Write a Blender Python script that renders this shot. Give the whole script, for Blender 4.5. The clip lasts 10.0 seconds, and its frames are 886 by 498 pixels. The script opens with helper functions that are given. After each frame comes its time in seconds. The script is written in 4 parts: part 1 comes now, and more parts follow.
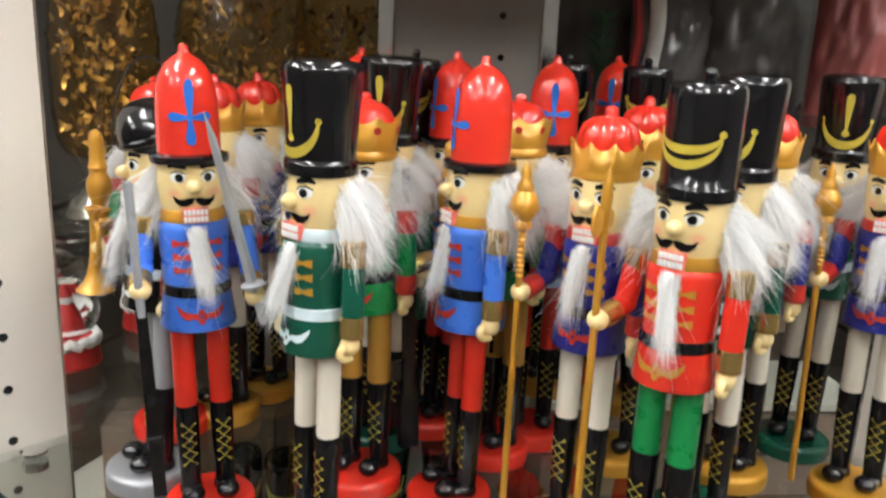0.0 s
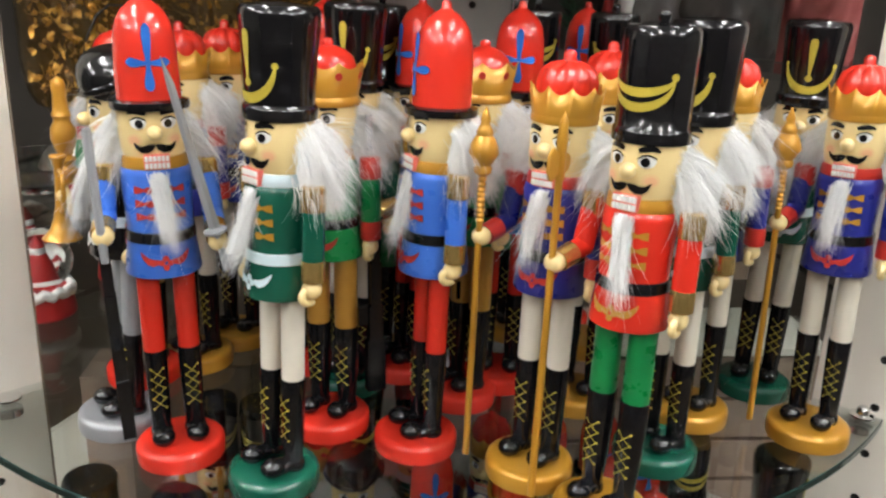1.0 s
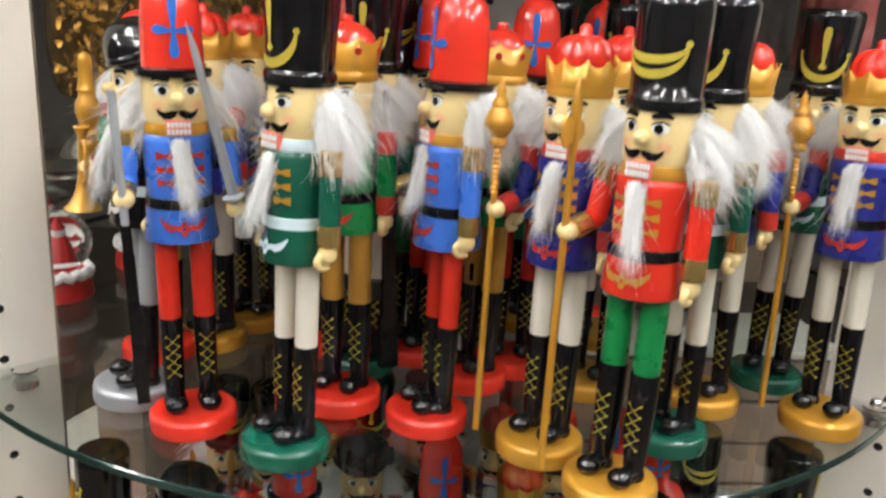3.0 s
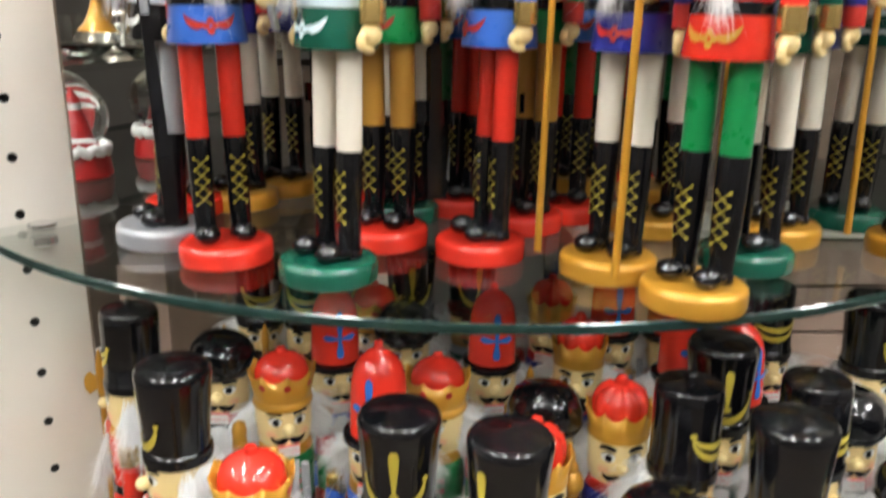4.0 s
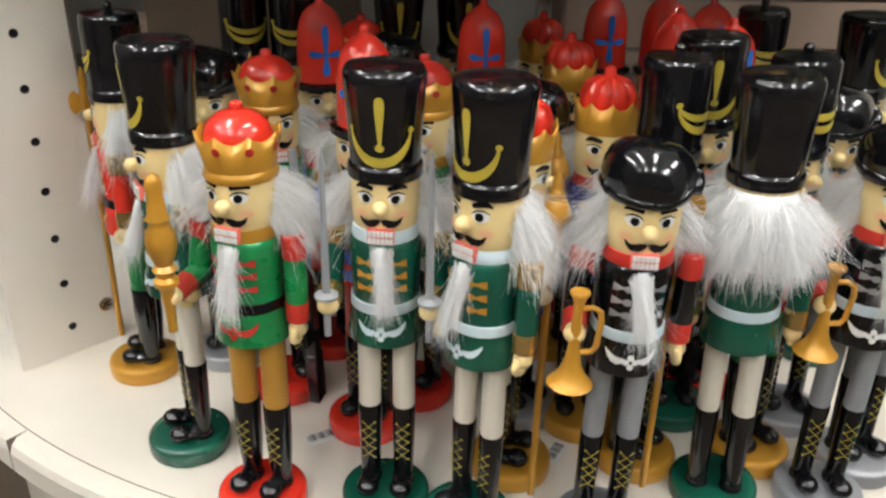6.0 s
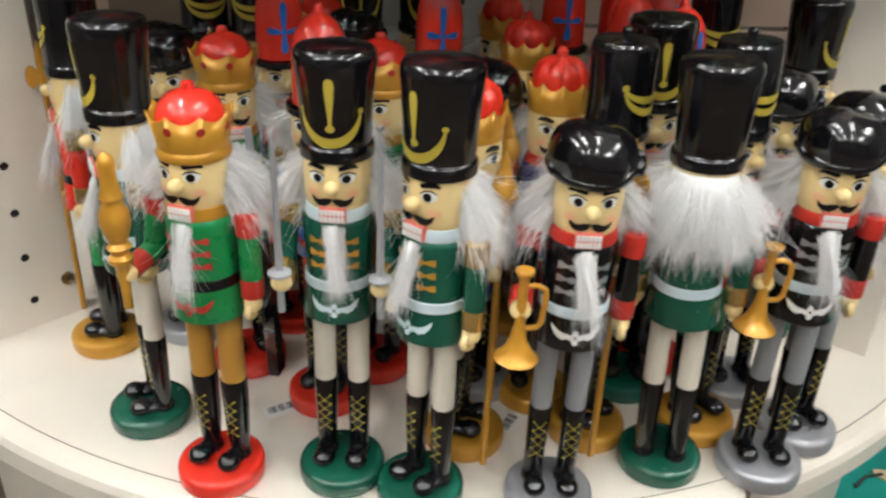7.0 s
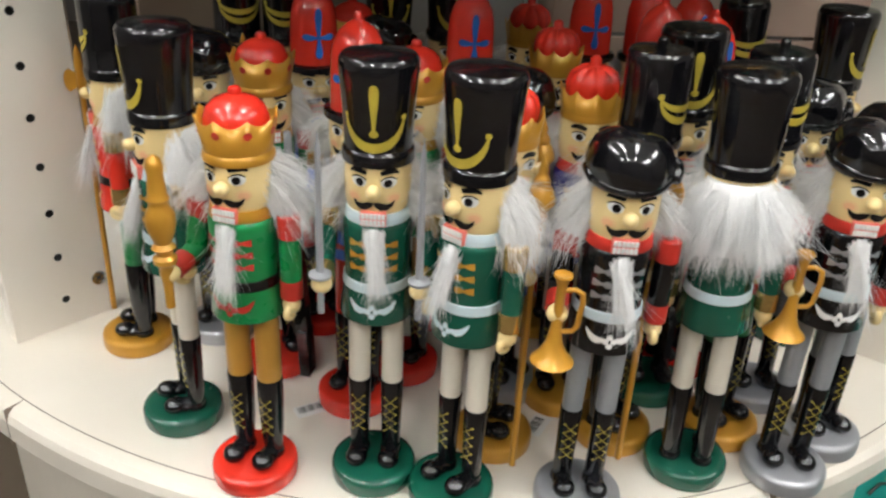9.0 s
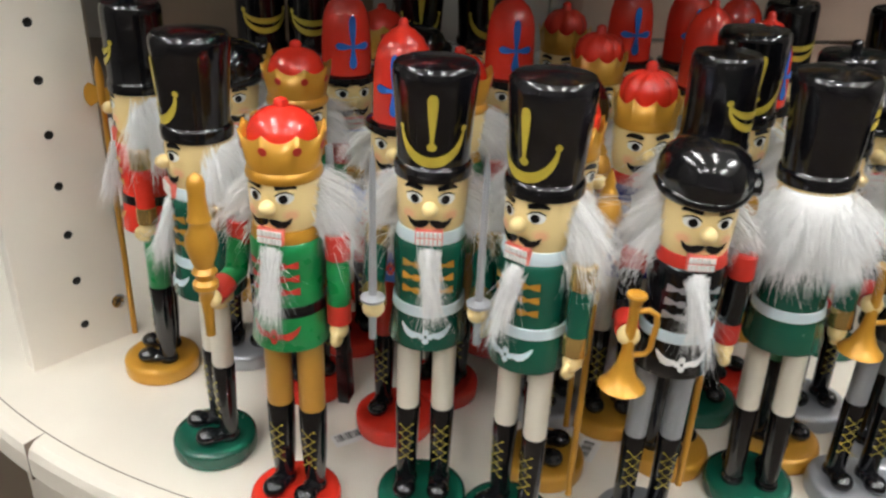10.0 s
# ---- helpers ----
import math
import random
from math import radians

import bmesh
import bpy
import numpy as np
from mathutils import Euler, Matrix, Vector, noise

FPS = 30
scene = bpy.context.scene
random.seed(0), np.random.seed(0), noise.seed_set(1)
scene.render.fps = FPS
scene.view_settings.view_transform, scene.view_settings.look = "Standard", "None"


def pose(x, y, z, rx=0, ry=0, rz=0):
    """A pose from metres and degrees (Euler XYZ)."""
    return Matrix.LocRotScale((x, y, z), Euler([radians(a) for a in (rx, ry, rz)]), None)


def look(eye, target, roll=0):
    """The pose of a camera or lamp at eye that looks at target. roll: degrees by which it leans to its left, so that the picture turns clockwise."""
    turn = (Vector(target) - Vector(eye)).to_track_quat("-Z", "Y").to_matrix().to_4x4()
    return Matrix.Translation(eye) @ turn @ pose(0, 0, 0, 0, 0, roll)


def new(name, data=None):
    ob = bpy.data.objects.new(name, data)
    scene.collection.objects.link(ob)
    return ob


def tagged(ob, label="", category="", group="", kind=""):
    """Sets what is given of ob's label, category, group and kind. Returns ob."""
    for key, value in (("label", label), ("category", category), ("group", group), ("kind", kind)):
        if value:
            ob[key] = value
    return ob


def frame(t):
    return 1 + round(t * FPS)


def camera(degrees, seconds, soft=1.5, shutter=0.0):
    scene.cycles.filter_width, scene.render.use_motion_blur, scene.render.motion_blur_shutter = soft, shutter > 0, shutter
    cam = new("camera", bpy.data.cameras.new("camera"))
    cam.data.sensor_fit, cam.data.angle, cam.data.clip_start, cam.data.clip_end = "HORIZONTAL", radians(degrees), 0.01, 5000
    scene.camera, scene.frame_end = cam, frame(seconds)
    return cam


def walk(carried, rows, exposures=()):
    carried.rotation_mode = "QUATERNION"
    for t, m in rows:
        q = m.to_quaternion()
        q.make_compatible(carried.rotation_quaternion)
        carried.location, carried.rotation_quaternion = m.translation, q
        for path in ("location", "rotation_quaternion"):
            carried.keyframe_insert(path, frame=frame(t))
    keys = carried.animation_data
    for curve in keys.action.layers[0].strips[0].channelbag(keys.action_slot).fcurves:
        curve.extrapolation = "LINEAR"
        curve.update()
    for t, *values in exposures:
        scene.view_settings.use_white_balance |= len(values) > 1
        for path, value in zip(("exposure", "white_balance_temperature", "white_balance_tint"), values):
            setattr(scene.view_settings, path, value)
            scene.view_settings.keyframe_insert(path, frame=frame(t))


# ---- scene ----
cam = camera(57.0, 10.0, soft=2.4, shutter=0.5)

PATH = [
    (0, (-0.021, -0.71, 1.662), (-0.034, 1.226, 1.159), 2.4),
    (0.5, (-0.01, -0.718, 1.658), (-0.008, 1.195, 1.074), 2.1),
    (1, (0.002, -0.719, 1.657), (0.018, 1.186, 1.05), 2.3),
    (1.5, (0.004, -0.722, 1.656), (0.031, 1.182, 1.045), 2.8),
    (2, (0.009, -0.732, 1.659), (0.047, 1.179, 1.068), 3.1),
    (2.2, (0.009, -0.741, 1.663), (0.043, 1.172, 1.08), 3.1),
    (3.3, (-0.003, -0.735, 1.58), (-0.042, 1.19, 1.036), 2.8),
    (3.5, (-0.009, -0.725, 1.55), (-0.056, 1.197, 0.997), 2.4),
    (4, (-0.023, -0.714, 1.459), (-0.078, 1.199, 0.879), 1.0),
    (4.5, (-0.029, -0.724, 1.389), (-0.127, 1.173, 0.762), 1.1),
    (5, (-0.012, -0.736, 1.336), (-0.145, 1.126, 0.618), 1.0),
    (5.5, (-0.007, -0.747, 1.315), (-0.117, 1.082, 0.513), 1.0),
    (5.7, (-0.014, -0.766, 1.315), (-0.072, 1.052, 0.483), 1.2),
    (6.8, (-0.001, -0.764, 1.318), (-0.001, 1.011, 0.396), 1.7),
    (7, (0.007, -0.775, 1.328), (0.033, 0.995, 0.396), 2.3),
    (7.5, (0.028, -0.783, 1.336), (0.092, 0.985, 0.402), 3.0),
    (8, (0.037, -0.788, 1.339), (0.107, 0.986, 0.418), 3.1),
    (8.5, (0.011, -0.786, 1.334), (0.06, 0.989, 0.413), 2.9),
    (9, (-0.02, -0.786, 1.332), (-0.001, 0.988, 0.41), 2.8),
    (9.5, (-0.044, -0.778, 1.329), (-0.018, 1.004, 0.421), 2.6),
    (10, (-0.069, -0.748, 1.318), (-0.03, 1.038, 0.419), 2.2),
]
EXPOSURES = [(0.0, 0.05), (1.0, -0.05), (2.2, -0.05), (3.3, 0.15), (4.0, 0.38), (4.5, 0.32), (5.0, 0.12), (5.7, 0.0), (6.8, -0.05), (10.0, -0.05)]
walk(cam, [(t, look(eye, target, roll)) for t, eye, target, roll in PATH], EXPOSURES)


# ---- light and exposure ----
world = bpy.data.worlds.new("store_air")
scene.world = world
world.use_nodes = True
world.node_tree.nodes["Background"].inputs["Color"].default_value = (1.0, 0.95, 0.88, 1)
world.node_tree.nodes["Background"].inputs["Strength"].default_value = 0.012

# ---- materials ----
def material(name, colour, rough=0.4, metal=0.0, coat=0.0, spread=0.03, scale=60.0, bump=0.03, bump_scale=400.0, glass=0.0):
    """A painted, plastic, wooden or metal surface with a little uneven colour, gloss and relief."""
    m = bpy.data.materials.new(name)
    m.use_nodes = True
    n, links = m.node_tree.nodes, m.node_tree.links
    p = n["Principled BSDF"]
    where = n.new("ShaderNodeTexCoord")
    big = n.new("ShaderNodeTexNoise")
    big.inputs["Scale"].default_value, big.inputs["Detail"].default_value = scale, 4.0
    links.new(where.outputs["Object"], big.inputs["Vector"])
    ramp = n.new("ShaderNodeMapRange")
    ramp.inputs["To Min"].default_value, ramp.inputs["To Max"].default_value = 1 - spread, 1 + spread
    links.new(big.outputs["Fac"], ramp.inputs["Value"])
    mix = n.new("ShaderNodeVectorMath")
    mix.operation = "SCALE"
    mix.inputs[0].default_value = colour
    links.new(ramp.outputs["Result"], mix.inputs["Scale"])
    links.new(mix.outputs["Vector"], p.inputs["Base Color"])
    gloss = n.new("ShaderNodeMapRange")
    gloss.inputs["To Min"].default_value, gloss.inputs["To Max"].default_value = rough * 0.88, rough * 1.12
    links.new(big.outputs["Fac"], gloss.inputs["Value"])
    links.new(gloss.outputs["Result"], p.inputs["Roughness"])
    p.inputs["Metallic"].default_value = metal
    p.inputs["Coat Weight"].default_value = coat
    p.inputs["Coat Roughness"].default_value = 0.12
    p.inputs["Transmission Weight"].default_value = glass
    if bump:
        fine = n.new("ShaderNodeTexNoise")
        fine.inputs["Scale"].default_value, fine.inputs["Detail"].default_value = bump_scale, 3.0
        links.new(where.outputs["Object"], fine.inputs["Vector"])
        rise = n.new("ShaderNodeBump")
        rise.inputs["Strength"].default_value, rise.inputs["Distance"].default_value = bump, 0.001
        links.new(fine.outputs["Fac"], rise.inputs["Height"])
        links.new(rise.outputs["Normal"], p.inputs["Normal"])
    return m


PAINT = {
    "red": material("red_lacquer", (0.67, 0.030, 0.016), 0.22, coat=0.5),
    "blue": material("blue_lacquer", (0.045, 0.16, 0.62), 0.28, coat=0.3),
    "navy": material("navy_lacquer", (0.016, 0.022, 0.20), 0.28, coat=0.3),
    "green": material("green_lacquer", (0.004, 0.19, 0.05), 0.28, coat=0.3),
    "pine": material("dark_green_lacquer", (0.004, 0.075, 0.045), 0.26, coat=0.35),
    "black": material("black_lacquer", (0.004, 0.004, 0.005), 0.14, coat=0.2),
    "skin": material("cream_wood_paint", (0.83, 0.64, 0.30), 0.30, coat=0.30),
    "blush": material("rosy_paint", (0.84, 0.47, 0.25), 0.34),
    "rouge": material("pale_rosy_paint", (0.83, 0.57, 0.28), 0.34),
    "cream": material("white_wood_paint", (0.80, 0.74, 0.62), 0.36, coat=0.2),
    "white": material("white_paint", (0.84, 0.83, 0.80), 0.35),
    "gold": material("gold_paint", (0.54, 0.265, 0.028), 0.30, metal=0.30, coat=0.30),
    "brass": material("brass_band", (0.66, 0.45, 0.16), 0.22, metal=0.85),
    "yellow": material("yellow_line_paint", (0.46, 0.36, 0.045), 0.38),
    "ochre": material("ochre_paint", (0.46, 0.23, 0.035), 0.36, coat=0.2),
    "grey": material("grey_paint", (0.27, 0.28, 0.29), 0.35, coat=0.2),
    "silver": material("silver_paint", (0.40, 0.41, 0.43), 0.33, metal=0.5),
    "steel": material("grey_blade_paint", (0.42, 0.43, 0.45), 0.32, metal=0.4),
    "lip": material("pink_red_paint", (0.78, 0.17, 0.13), 0.35),
    "jewel": material("crown_spot_paint", (0.46, 0.028, 0.018), 0.3),
    "cobalt": material("cobalt_paint", (0.015, 0.13, 0.50), 0.35),
    "frost": material("pale_blue_paint", (0.62, 0.74, 0.78), 0.35),
    "hair": material("white_fur", (0.95, 0.945, 0.93), 0.6, spread=0.10, scale=200, bump=0.0),
}
ORDER = list(PAINT)
fur_shader = PAINT["hair"].node_tree.nodes["Principled BSDF"]
fur_shader.inputs["Subsurface Weight"].default_value = 0.35
fur_shader.inputs["Subsurface Radius"].default_value = (0.004, 0.004, 0.004)
fur_shader.inputs["Subsurface Scale"].default_value = 1.0


# ---- mesh tools ----
class Shape:
    """Collects faces of several paints into one mesh."""

    def __init__(self):
        self.v, self.f, self.m, self.s = [], [], [], []

    def add(self, verts, faces, paint, smooth=True):
        o = len(self.v)
        self.v += [tuple(p) for p in verts]
        for face in faces:
            self.f.append(tuple(o + i for i in face))
            self.m.append(paint)
            self.s.append(smooth)

    def mesh(self, name, paints=None):
        used = sorted(set(self.m), key=ORDER.index if paints is None else list(paints).index)
        table = PAINT if paints is None else paints
        me = bpy.data.meshes.new(name)
        me.from_pydata(self.v, [], self.f)
        for k in used:
            me.materials.append(table[k])
        me.polygons.foreach_set("material_index", [used.index(k) for k in self.m])
        me.polygons.foreach_set("use_smooth", self.s)
        me.update()
        return me


def turned(sh, profile, paint, centre=(0, 0, 0), n=28, m=None, cap=True):
    """A lathe form: profile of (radius, height), about the upright through centre, or carried by the pose m."""
    runs, run = [], [profile[0]]
    for i in range(1, len(profile)):
        run.append(profile[i])
        if i + 1 < len(profile):
            (r0, z0), (r1, z1), (r2, z2) = profile[i - 1 : i + 2]
            bend = abs(math.atan2(z2 - z1, r2 - r1) - math.atan2(z1 - z0, r1 - r0))
            if min(bend, 2 * math.pi - bend) > 0.75:
                runs.append(run)
                run = [profile[i]]
    runs.append(run)

    def ring(r, z):
        out = []
        for k in range(n):
            a = 2 * math.pi * k / n
            p = Vector((r * math.cos(a), r * math.sin(a), z))
            out.append(m @ p if m else p + Vector(centre))
        return out

    for run in runs:
        verts, faces = [], []
        for r, z in run:
            verts += ring(r, z)
        for i in range(len(run) - 1):
            for k in range(n):
                a, b = i * n + k, i * n + (k + 1) % n
                faces.append((a, b, b + n, a + n))
        sh.add(verts, faces, paint)
    if cap:
        sh.add(ring(*profile[0]), [tuple(range(n - 1, -1, -1))], paint)
        sh.add(ring(*profile[-1]), [tuple(range(n))], paint)


def ball(sh, paint, centre, size, n=16, m=None):
    rows = 10
    verts, faces = [], []
    for i in range(rows + 1):
        t = math.pi * i / rows
        for k in range(n):
            a = 2 * math.pi * k / n
            p = Vector((size[0] * math.sin(t) * math.cos(a), size[1] * math.sin(t) * math.sin(a), -size[2] * math.cos(t)))
            p = (m @ p if m else p) + Vector(centre)
            verts.append(p)
    for i in range(rows):
        for k in range(n):
            a, b = i * n + k, i * n + (k + 1) % n
            faces.append((a, b, b + n, a + n))
    sh.add(verts, faces, paint)


def block(sh, paint, centre, size, m=None, smooth=False):
    verts = []
    for x in (-0.5, 0.5):
        for y in (-0.5, 0.5):
            for z in (-0.5, 0.5):
                p = Vector((x * size[0], y * size[1], z * size[2]))
                verts.append((m @ p if m else p) + Vector(centre))
    sh.add(verts, [(0, 1, 3, 2), (4, 6, 7, 5), (0, 4, 5, 1), (2, 3, 7, 6), (0, 2, 6, 4), (1, 5, 7, 3)], paint, smooth)


def rod(sh, paint, a, b, ra, rb=None, n=14):
    a, b = Vector(a), Vector(b)
    rb = ra if rb is None else rb
    m = Matrix.Translation(a) @ (b - a).to_track_quat("Z", "Y").to_matrix().to_4x4()
    turned(sh, [(ra, 0), (rb, (b - a).length)], paint, n=n, m=m)


def bent(sh, paint, points, radius, n=8):
    """A round wire through the points."""
    pts = [Vector(p) for p in points]
    verts, faces = [], []
    for i, p in enumerate(pts):
        d = (pts[min(i + 1, len(pts) - 1)] - pts[max(i - 1, 0)]).normalized()
        u = d.orthogonal().normalized() if i == 0 else (u - d * u.dot(d)).normalized()
        w = d.cross(u)
        verts += [p + radius * (math.cos(2 * math.pi * k / n) * u + math.sin(2 * math.pi * k / n) * w) for k in range(n)]
    for i in range(len(pts) - 1):
        for k in range(n):
            a, b = i * n + k, i * n + (k + 1) % n
            faces.append((a, b, b + n, a + n))
    faces += [tuple(range(n - 1, -1, -1)), tuple((len(pts) - 1) * n + k for k in range(n))]
    sh.add(verts, faces, paint)


class Skin:
    """Lays thin painted shapes on an upright round form: u is the way round from the front, v the height."""

    def __init__(self, sh, radius, x=0.0, y=0.0, lift=0.0005, turn=0.0):
        self.sh, self.radius, self.x, self.y, self.lift, self.turn = sh, radius, x, y, lift, turn

    def point(self, u, v, extra=0.0):
        r = self.radius(v) if callable(self.radius) else self.radius
        a = u / r + self.turn
        r += self.lift + extra
        return (self.x + r * math.sin(a), self.y - r * math.cos(a), v)

    def line(self, paint, path, extra=0.0):
        """A stroke: path of (u, v, width)."""
        verts, faces = [], []
        for i, (u, v, w) in enumerate(path):
            a, b = path[max(i - 1, 0)], path[min(i + 1, len(path) - 1)]
            du, dv = b[0] - a[0], b[1] - a[1]
            q = math.hypot(du, dv) or 1
            nu, nv = -dv / q * w / 2, du / q * w / 2
            verts += [self.point(u + nu, v + nv, extra), self.point(u - nu, v - nv, extra)]
        faces = [(2 * i, 2 * i + 1, 2 * i + 3, 2 * i + 2) for i in range(len(path) - 1)]
        self.sh.add(verts, faces, paint)

    def spot(self, paint, u, v, a, b, tilt=0.0, extra=0.0):
        n = 14
        c, s = math.cos(tilt), math.sin(tilt)
        ring = [(a * math.cos(2 * math.pi * k / n), b * math.sin(2 * math.pi * k / n)) for k in range(n)]
        verts = [self.point(u, v, extra)] + [self.point(u + p * c - q * s, v + p * s + q * c, extra) for p, q in ring]
        self.sh.add(verts, [(0, 1 + k, 1 + (k + 1) % n) for k in range(n)], paint)


def arc(cx, cy, rx, ry, a0, a1, w0, w1, n=16):
    """A crescent path, thick in the middle."""
    out = []
    for i in range(n + 1):
        t = i / n
        a = radians(a0 + (a1 - a0) * t)
        out.append((cx + rx * math.sin(a), cy - ry * math.cos(a), w0 + (w1 - w0) * math.sin(math.pi * t)))
    return out


# ---- the carved figures ----
BODY_Y = 0.009  # the body stands behind the middle of its base


def coat_radius(z):
    if z < 0.206:
        return 0.0295 - (z - 0.174) * 0.12
    return 0.0252 + (z - 0.206) * 0.03


HEAD = [(0.0150, 0.2600), (0.0192, 0.2640), (0.0224, 0.2695), (0.0243, 0.2765), (0.0252, 0.2870), (0.0252, 0.3000), (0.0247, 0.3090), (0.0232, 0.3150)]


def head_radius(z):
    for (r0, z0), (r1, z1) in zip(HEAD, HEAD[1:]):
        if z <= z1:
            return r0 + (r1 - r0) * (z - z0) / (z1 - z0)
    return HEAD[-1][0]


def lock(sh, rng, root, way, long, fall, count, spread, width, pull):
    """One lock of fine strands that leave side by side and gather towards the tip."""
    steps = 6
    line, p, d = [root.copy()], root.copy(), way.normalized()
    for i in range(steps):
        d = (d + Vector((0, 0, -fall / steps)) + Vector((rng.gauss(0, 1), rng.gauss(0, 1), rng.gauss(0, 0.5))) * 0.05).normalized()
        p = p + d * long / steps
        line.append(p.copy())
    for _ in range(count):
        off = Vector((rng.gauss(0, spread), rng.gauss(0, spread), rng.gauss(0, spread)))
        stray = Vector((rng.gauss(0, 1), rng.gauss(0, 1), rng.gauss(0, 0.7))) * (0.010 if rng.random() < 0.16 else 0.0025)
        reach = rng.uniform(0.62, 1.0)
        w = rng.uniform(0.6, 1.3) * width
        flat = (line[-1] - line[0]).cross(Vector((rng.uniform(-1, 1), rng.uniform(-1, 1), rng.uniform(-0.4, 0.4)))).normalized()
        verts = []
        for i in range(steps + 1):
            t = i / steps
            q = reach * i
            k = min(int(q), steps - 1)
            at = line[k].lerp(line[k + 1], q - k) + off * (1 - pull * t) + stray * t * t
            h = w * (1 - 0.88 * t * t) / 2
            verts += [at + flat * h, at - flat * h]
        sh.add(verts, [(2 * i, 2 * i + 1, 2 * i + 3, 2 * i + 2) for i in range(steps)], "hair")


def fur(sh, rng, kind):
    """Long soft locks over the sides and back of the head, or a pointed beard."""
    y0 = BODY_Y
    if kind == "hair":
        for _ in range(250):
            a = rng.uniform(-1.66, 1.66)  # from the back, round to both sides
            z = rng.uniform(0.266, 0.3055)
            out = Vector((math.sin(a), math.cos(a), 0))
            side = Vector((math.cos(a), -math.sin(a), 0)) * rng.gauss(0, 0.22)
            root = Vector((0.0225 * math.sin(a), y0 + 0.0225 * math.cos(a), z))
            high = (z - 0.268) / 0.044
            way = out * rng.uniform(0.55, 1.05) + side + Vector((0, 0, rng.uniform(-0.75, 0.05)))
            lock(sh, rng, root, way, rng.uniform(0.030, 0.052) + 0.014 * high, rng.uniform(1.2, 2.3), 27, 0.0030, 0.00052, 0.45)
        for _ in range(46):  # loose wisps that stand off
            a = rng.uniform(-1.7, 1.7)
            out = Vector((math.sin(a), math.cos(a), 0))
            root = Vector((0.0235 * math.sin(a), y0 + 0.0235 * math.cos(a), rng.uniform(0.270, 0.304)))
            lock(sh, rng, root, out + Vector((rng.gauss(0, 0.3), rng.gauss(0, 0.3), rng.uniform(-0.5, 0.35))), rng.uniform(0.040, 0.066), rng.uniform(0.6, 1.8), 7, 0.0022, 0.00034, 0.1)
    else:
        drift = rng.uniform(-0.18, 0.18)
        for _ in range(34):
            a = rng.uniform(-0.30, 0.30)
            root = Vector((0.0240 * math.sin(a), y0 - 0.0240 * math.cos(a) - rng.uniform(0, 0.004), rng.uniform(0.252, 0.2600)))
            way = Vector((-0.50 * a + drift + rng.gauss(0, 0.05), -0.26 + rng.gauss(0, 0.06), -0.9))
            lock(sh, rng, root, way, rng.uniform(0.046, 0.078) * (1 - 0.55 * abs(a)), 0.55, 24, 0.0013, 0.00042, 0.55)


def face(sh):
    skin = Skin(sh, head_radius, 0, BODY_Y)
    turned(sh, HEAD, "skin", (0, BODY_Y, 0), 36)
    ball(sh, "skin", (0, BODY_Y - 0.0275, 0.2915), (0.0056, 0.0066, 0.0058))
    for s in (-1, 1):
        skin.spot("rouge", s * 0.0150, 0.2858, 0.0062, 0.0050)
        skin.spot("blush", s * 0.0152, 0.2856, 0.0040, 0.0032, 0, 0.0002)
        skin.spot("white", s * 0.0114, 0.2988, 0.0062, 0.0044, s * 0.06)
        skin.line("black", [(s * 0.0050, 0.3004, 0.0006), (s * 0.0082, 0.3028, 0.0012), (s * 0.0125, 0.3034, 0.0013), (s * 0.0174, 0.3012, 0.0006)], 0.0003)
        skin.spot("black", s * 0.0104, 0.2984, 0.0031, 0.0033, 0, 0.0004)
        skin.line("black", [(s * 0.0050, 0.3062, 0.0028), (s * 0.0085, 0.3073, 0.0042), (s * 0.0125, 0.3080, 0.0042), (s * 0.0160, 0.3076, 0.0034), (s * 0.0190, 0.3060, 0.0012)], 0.0004)
        skin.line("black", [(s * 0.0004, 0.2822, 0.0016), (s * 0.0028, 0.2806, 0.0052), (s * 0.0062, 0.2788, 0.0064), (s * 0.0096, 0.2786, 0.0056), (s * 0.0128, 0.2804, 0.0034), (s * 0.0154, 0.2838, 0.0006)], 0.0007)
    # the hinged jaw with its two rows of teeth
    y = BODY_Y - 0.0248
    block(sh, "lip", (0, y + 0.0006, 0.2688), (0.0190, 0.0046, 0.0116))
    for row in (0.2716, 0.2660):
        for k in range(6):
            block(sh, "white", ((k - 2.5) * 0.00305, y - 0.0020, row), (0.00235, 0.0022, 0.0042))


def hat_shako(sh):
    y = BODY_Y
    turned(sh, [(0.0255, 0.3095), (0.0270, 0.3105), (0.0273, 0.3180), (0.0265, 0.3202), (0.0252, 0.3215), (0.0256, 0.333), (0.0267, 0.352), (0.0284, 0.374), (0.0292, 0.3830), (0.0288, 0.3875), (0.0266, 0.3906), (0.018, 0.3922), (0.004, 0.393)], "black", (0, y, 0), 40)
    s = Skin(sh, lambda z: 0.0251 + max(0, z - 0.320) * 0.062, 0, y, 0.0007)
    s.line("yellow", [(0.0, 0.3745, 0.0030), (0.0, 0.3725, 0.0062), (0.0, 0.3680, 0.0070), (0.0, 0.3600, 0.0058), (0.0, 0.3500, 0.0038), (0.0, 0.3430, 0.0026), (0.0, 0.3400, 0.0024)])
    s.spot("yellow", 0, 0.3376, 0.0033, 0.0030)
    s.line("yellow", arc(0, 0.3525, 0.0222, 0.0262, -84, 84, 0.0014, 0.0076, 24))
    s.spot("yellow", 0.0221, 0.3500, 0.0024, 0.0024)
    s.spot("yellow", -0.0221, 0.3500, 0.0018, 0.0018)


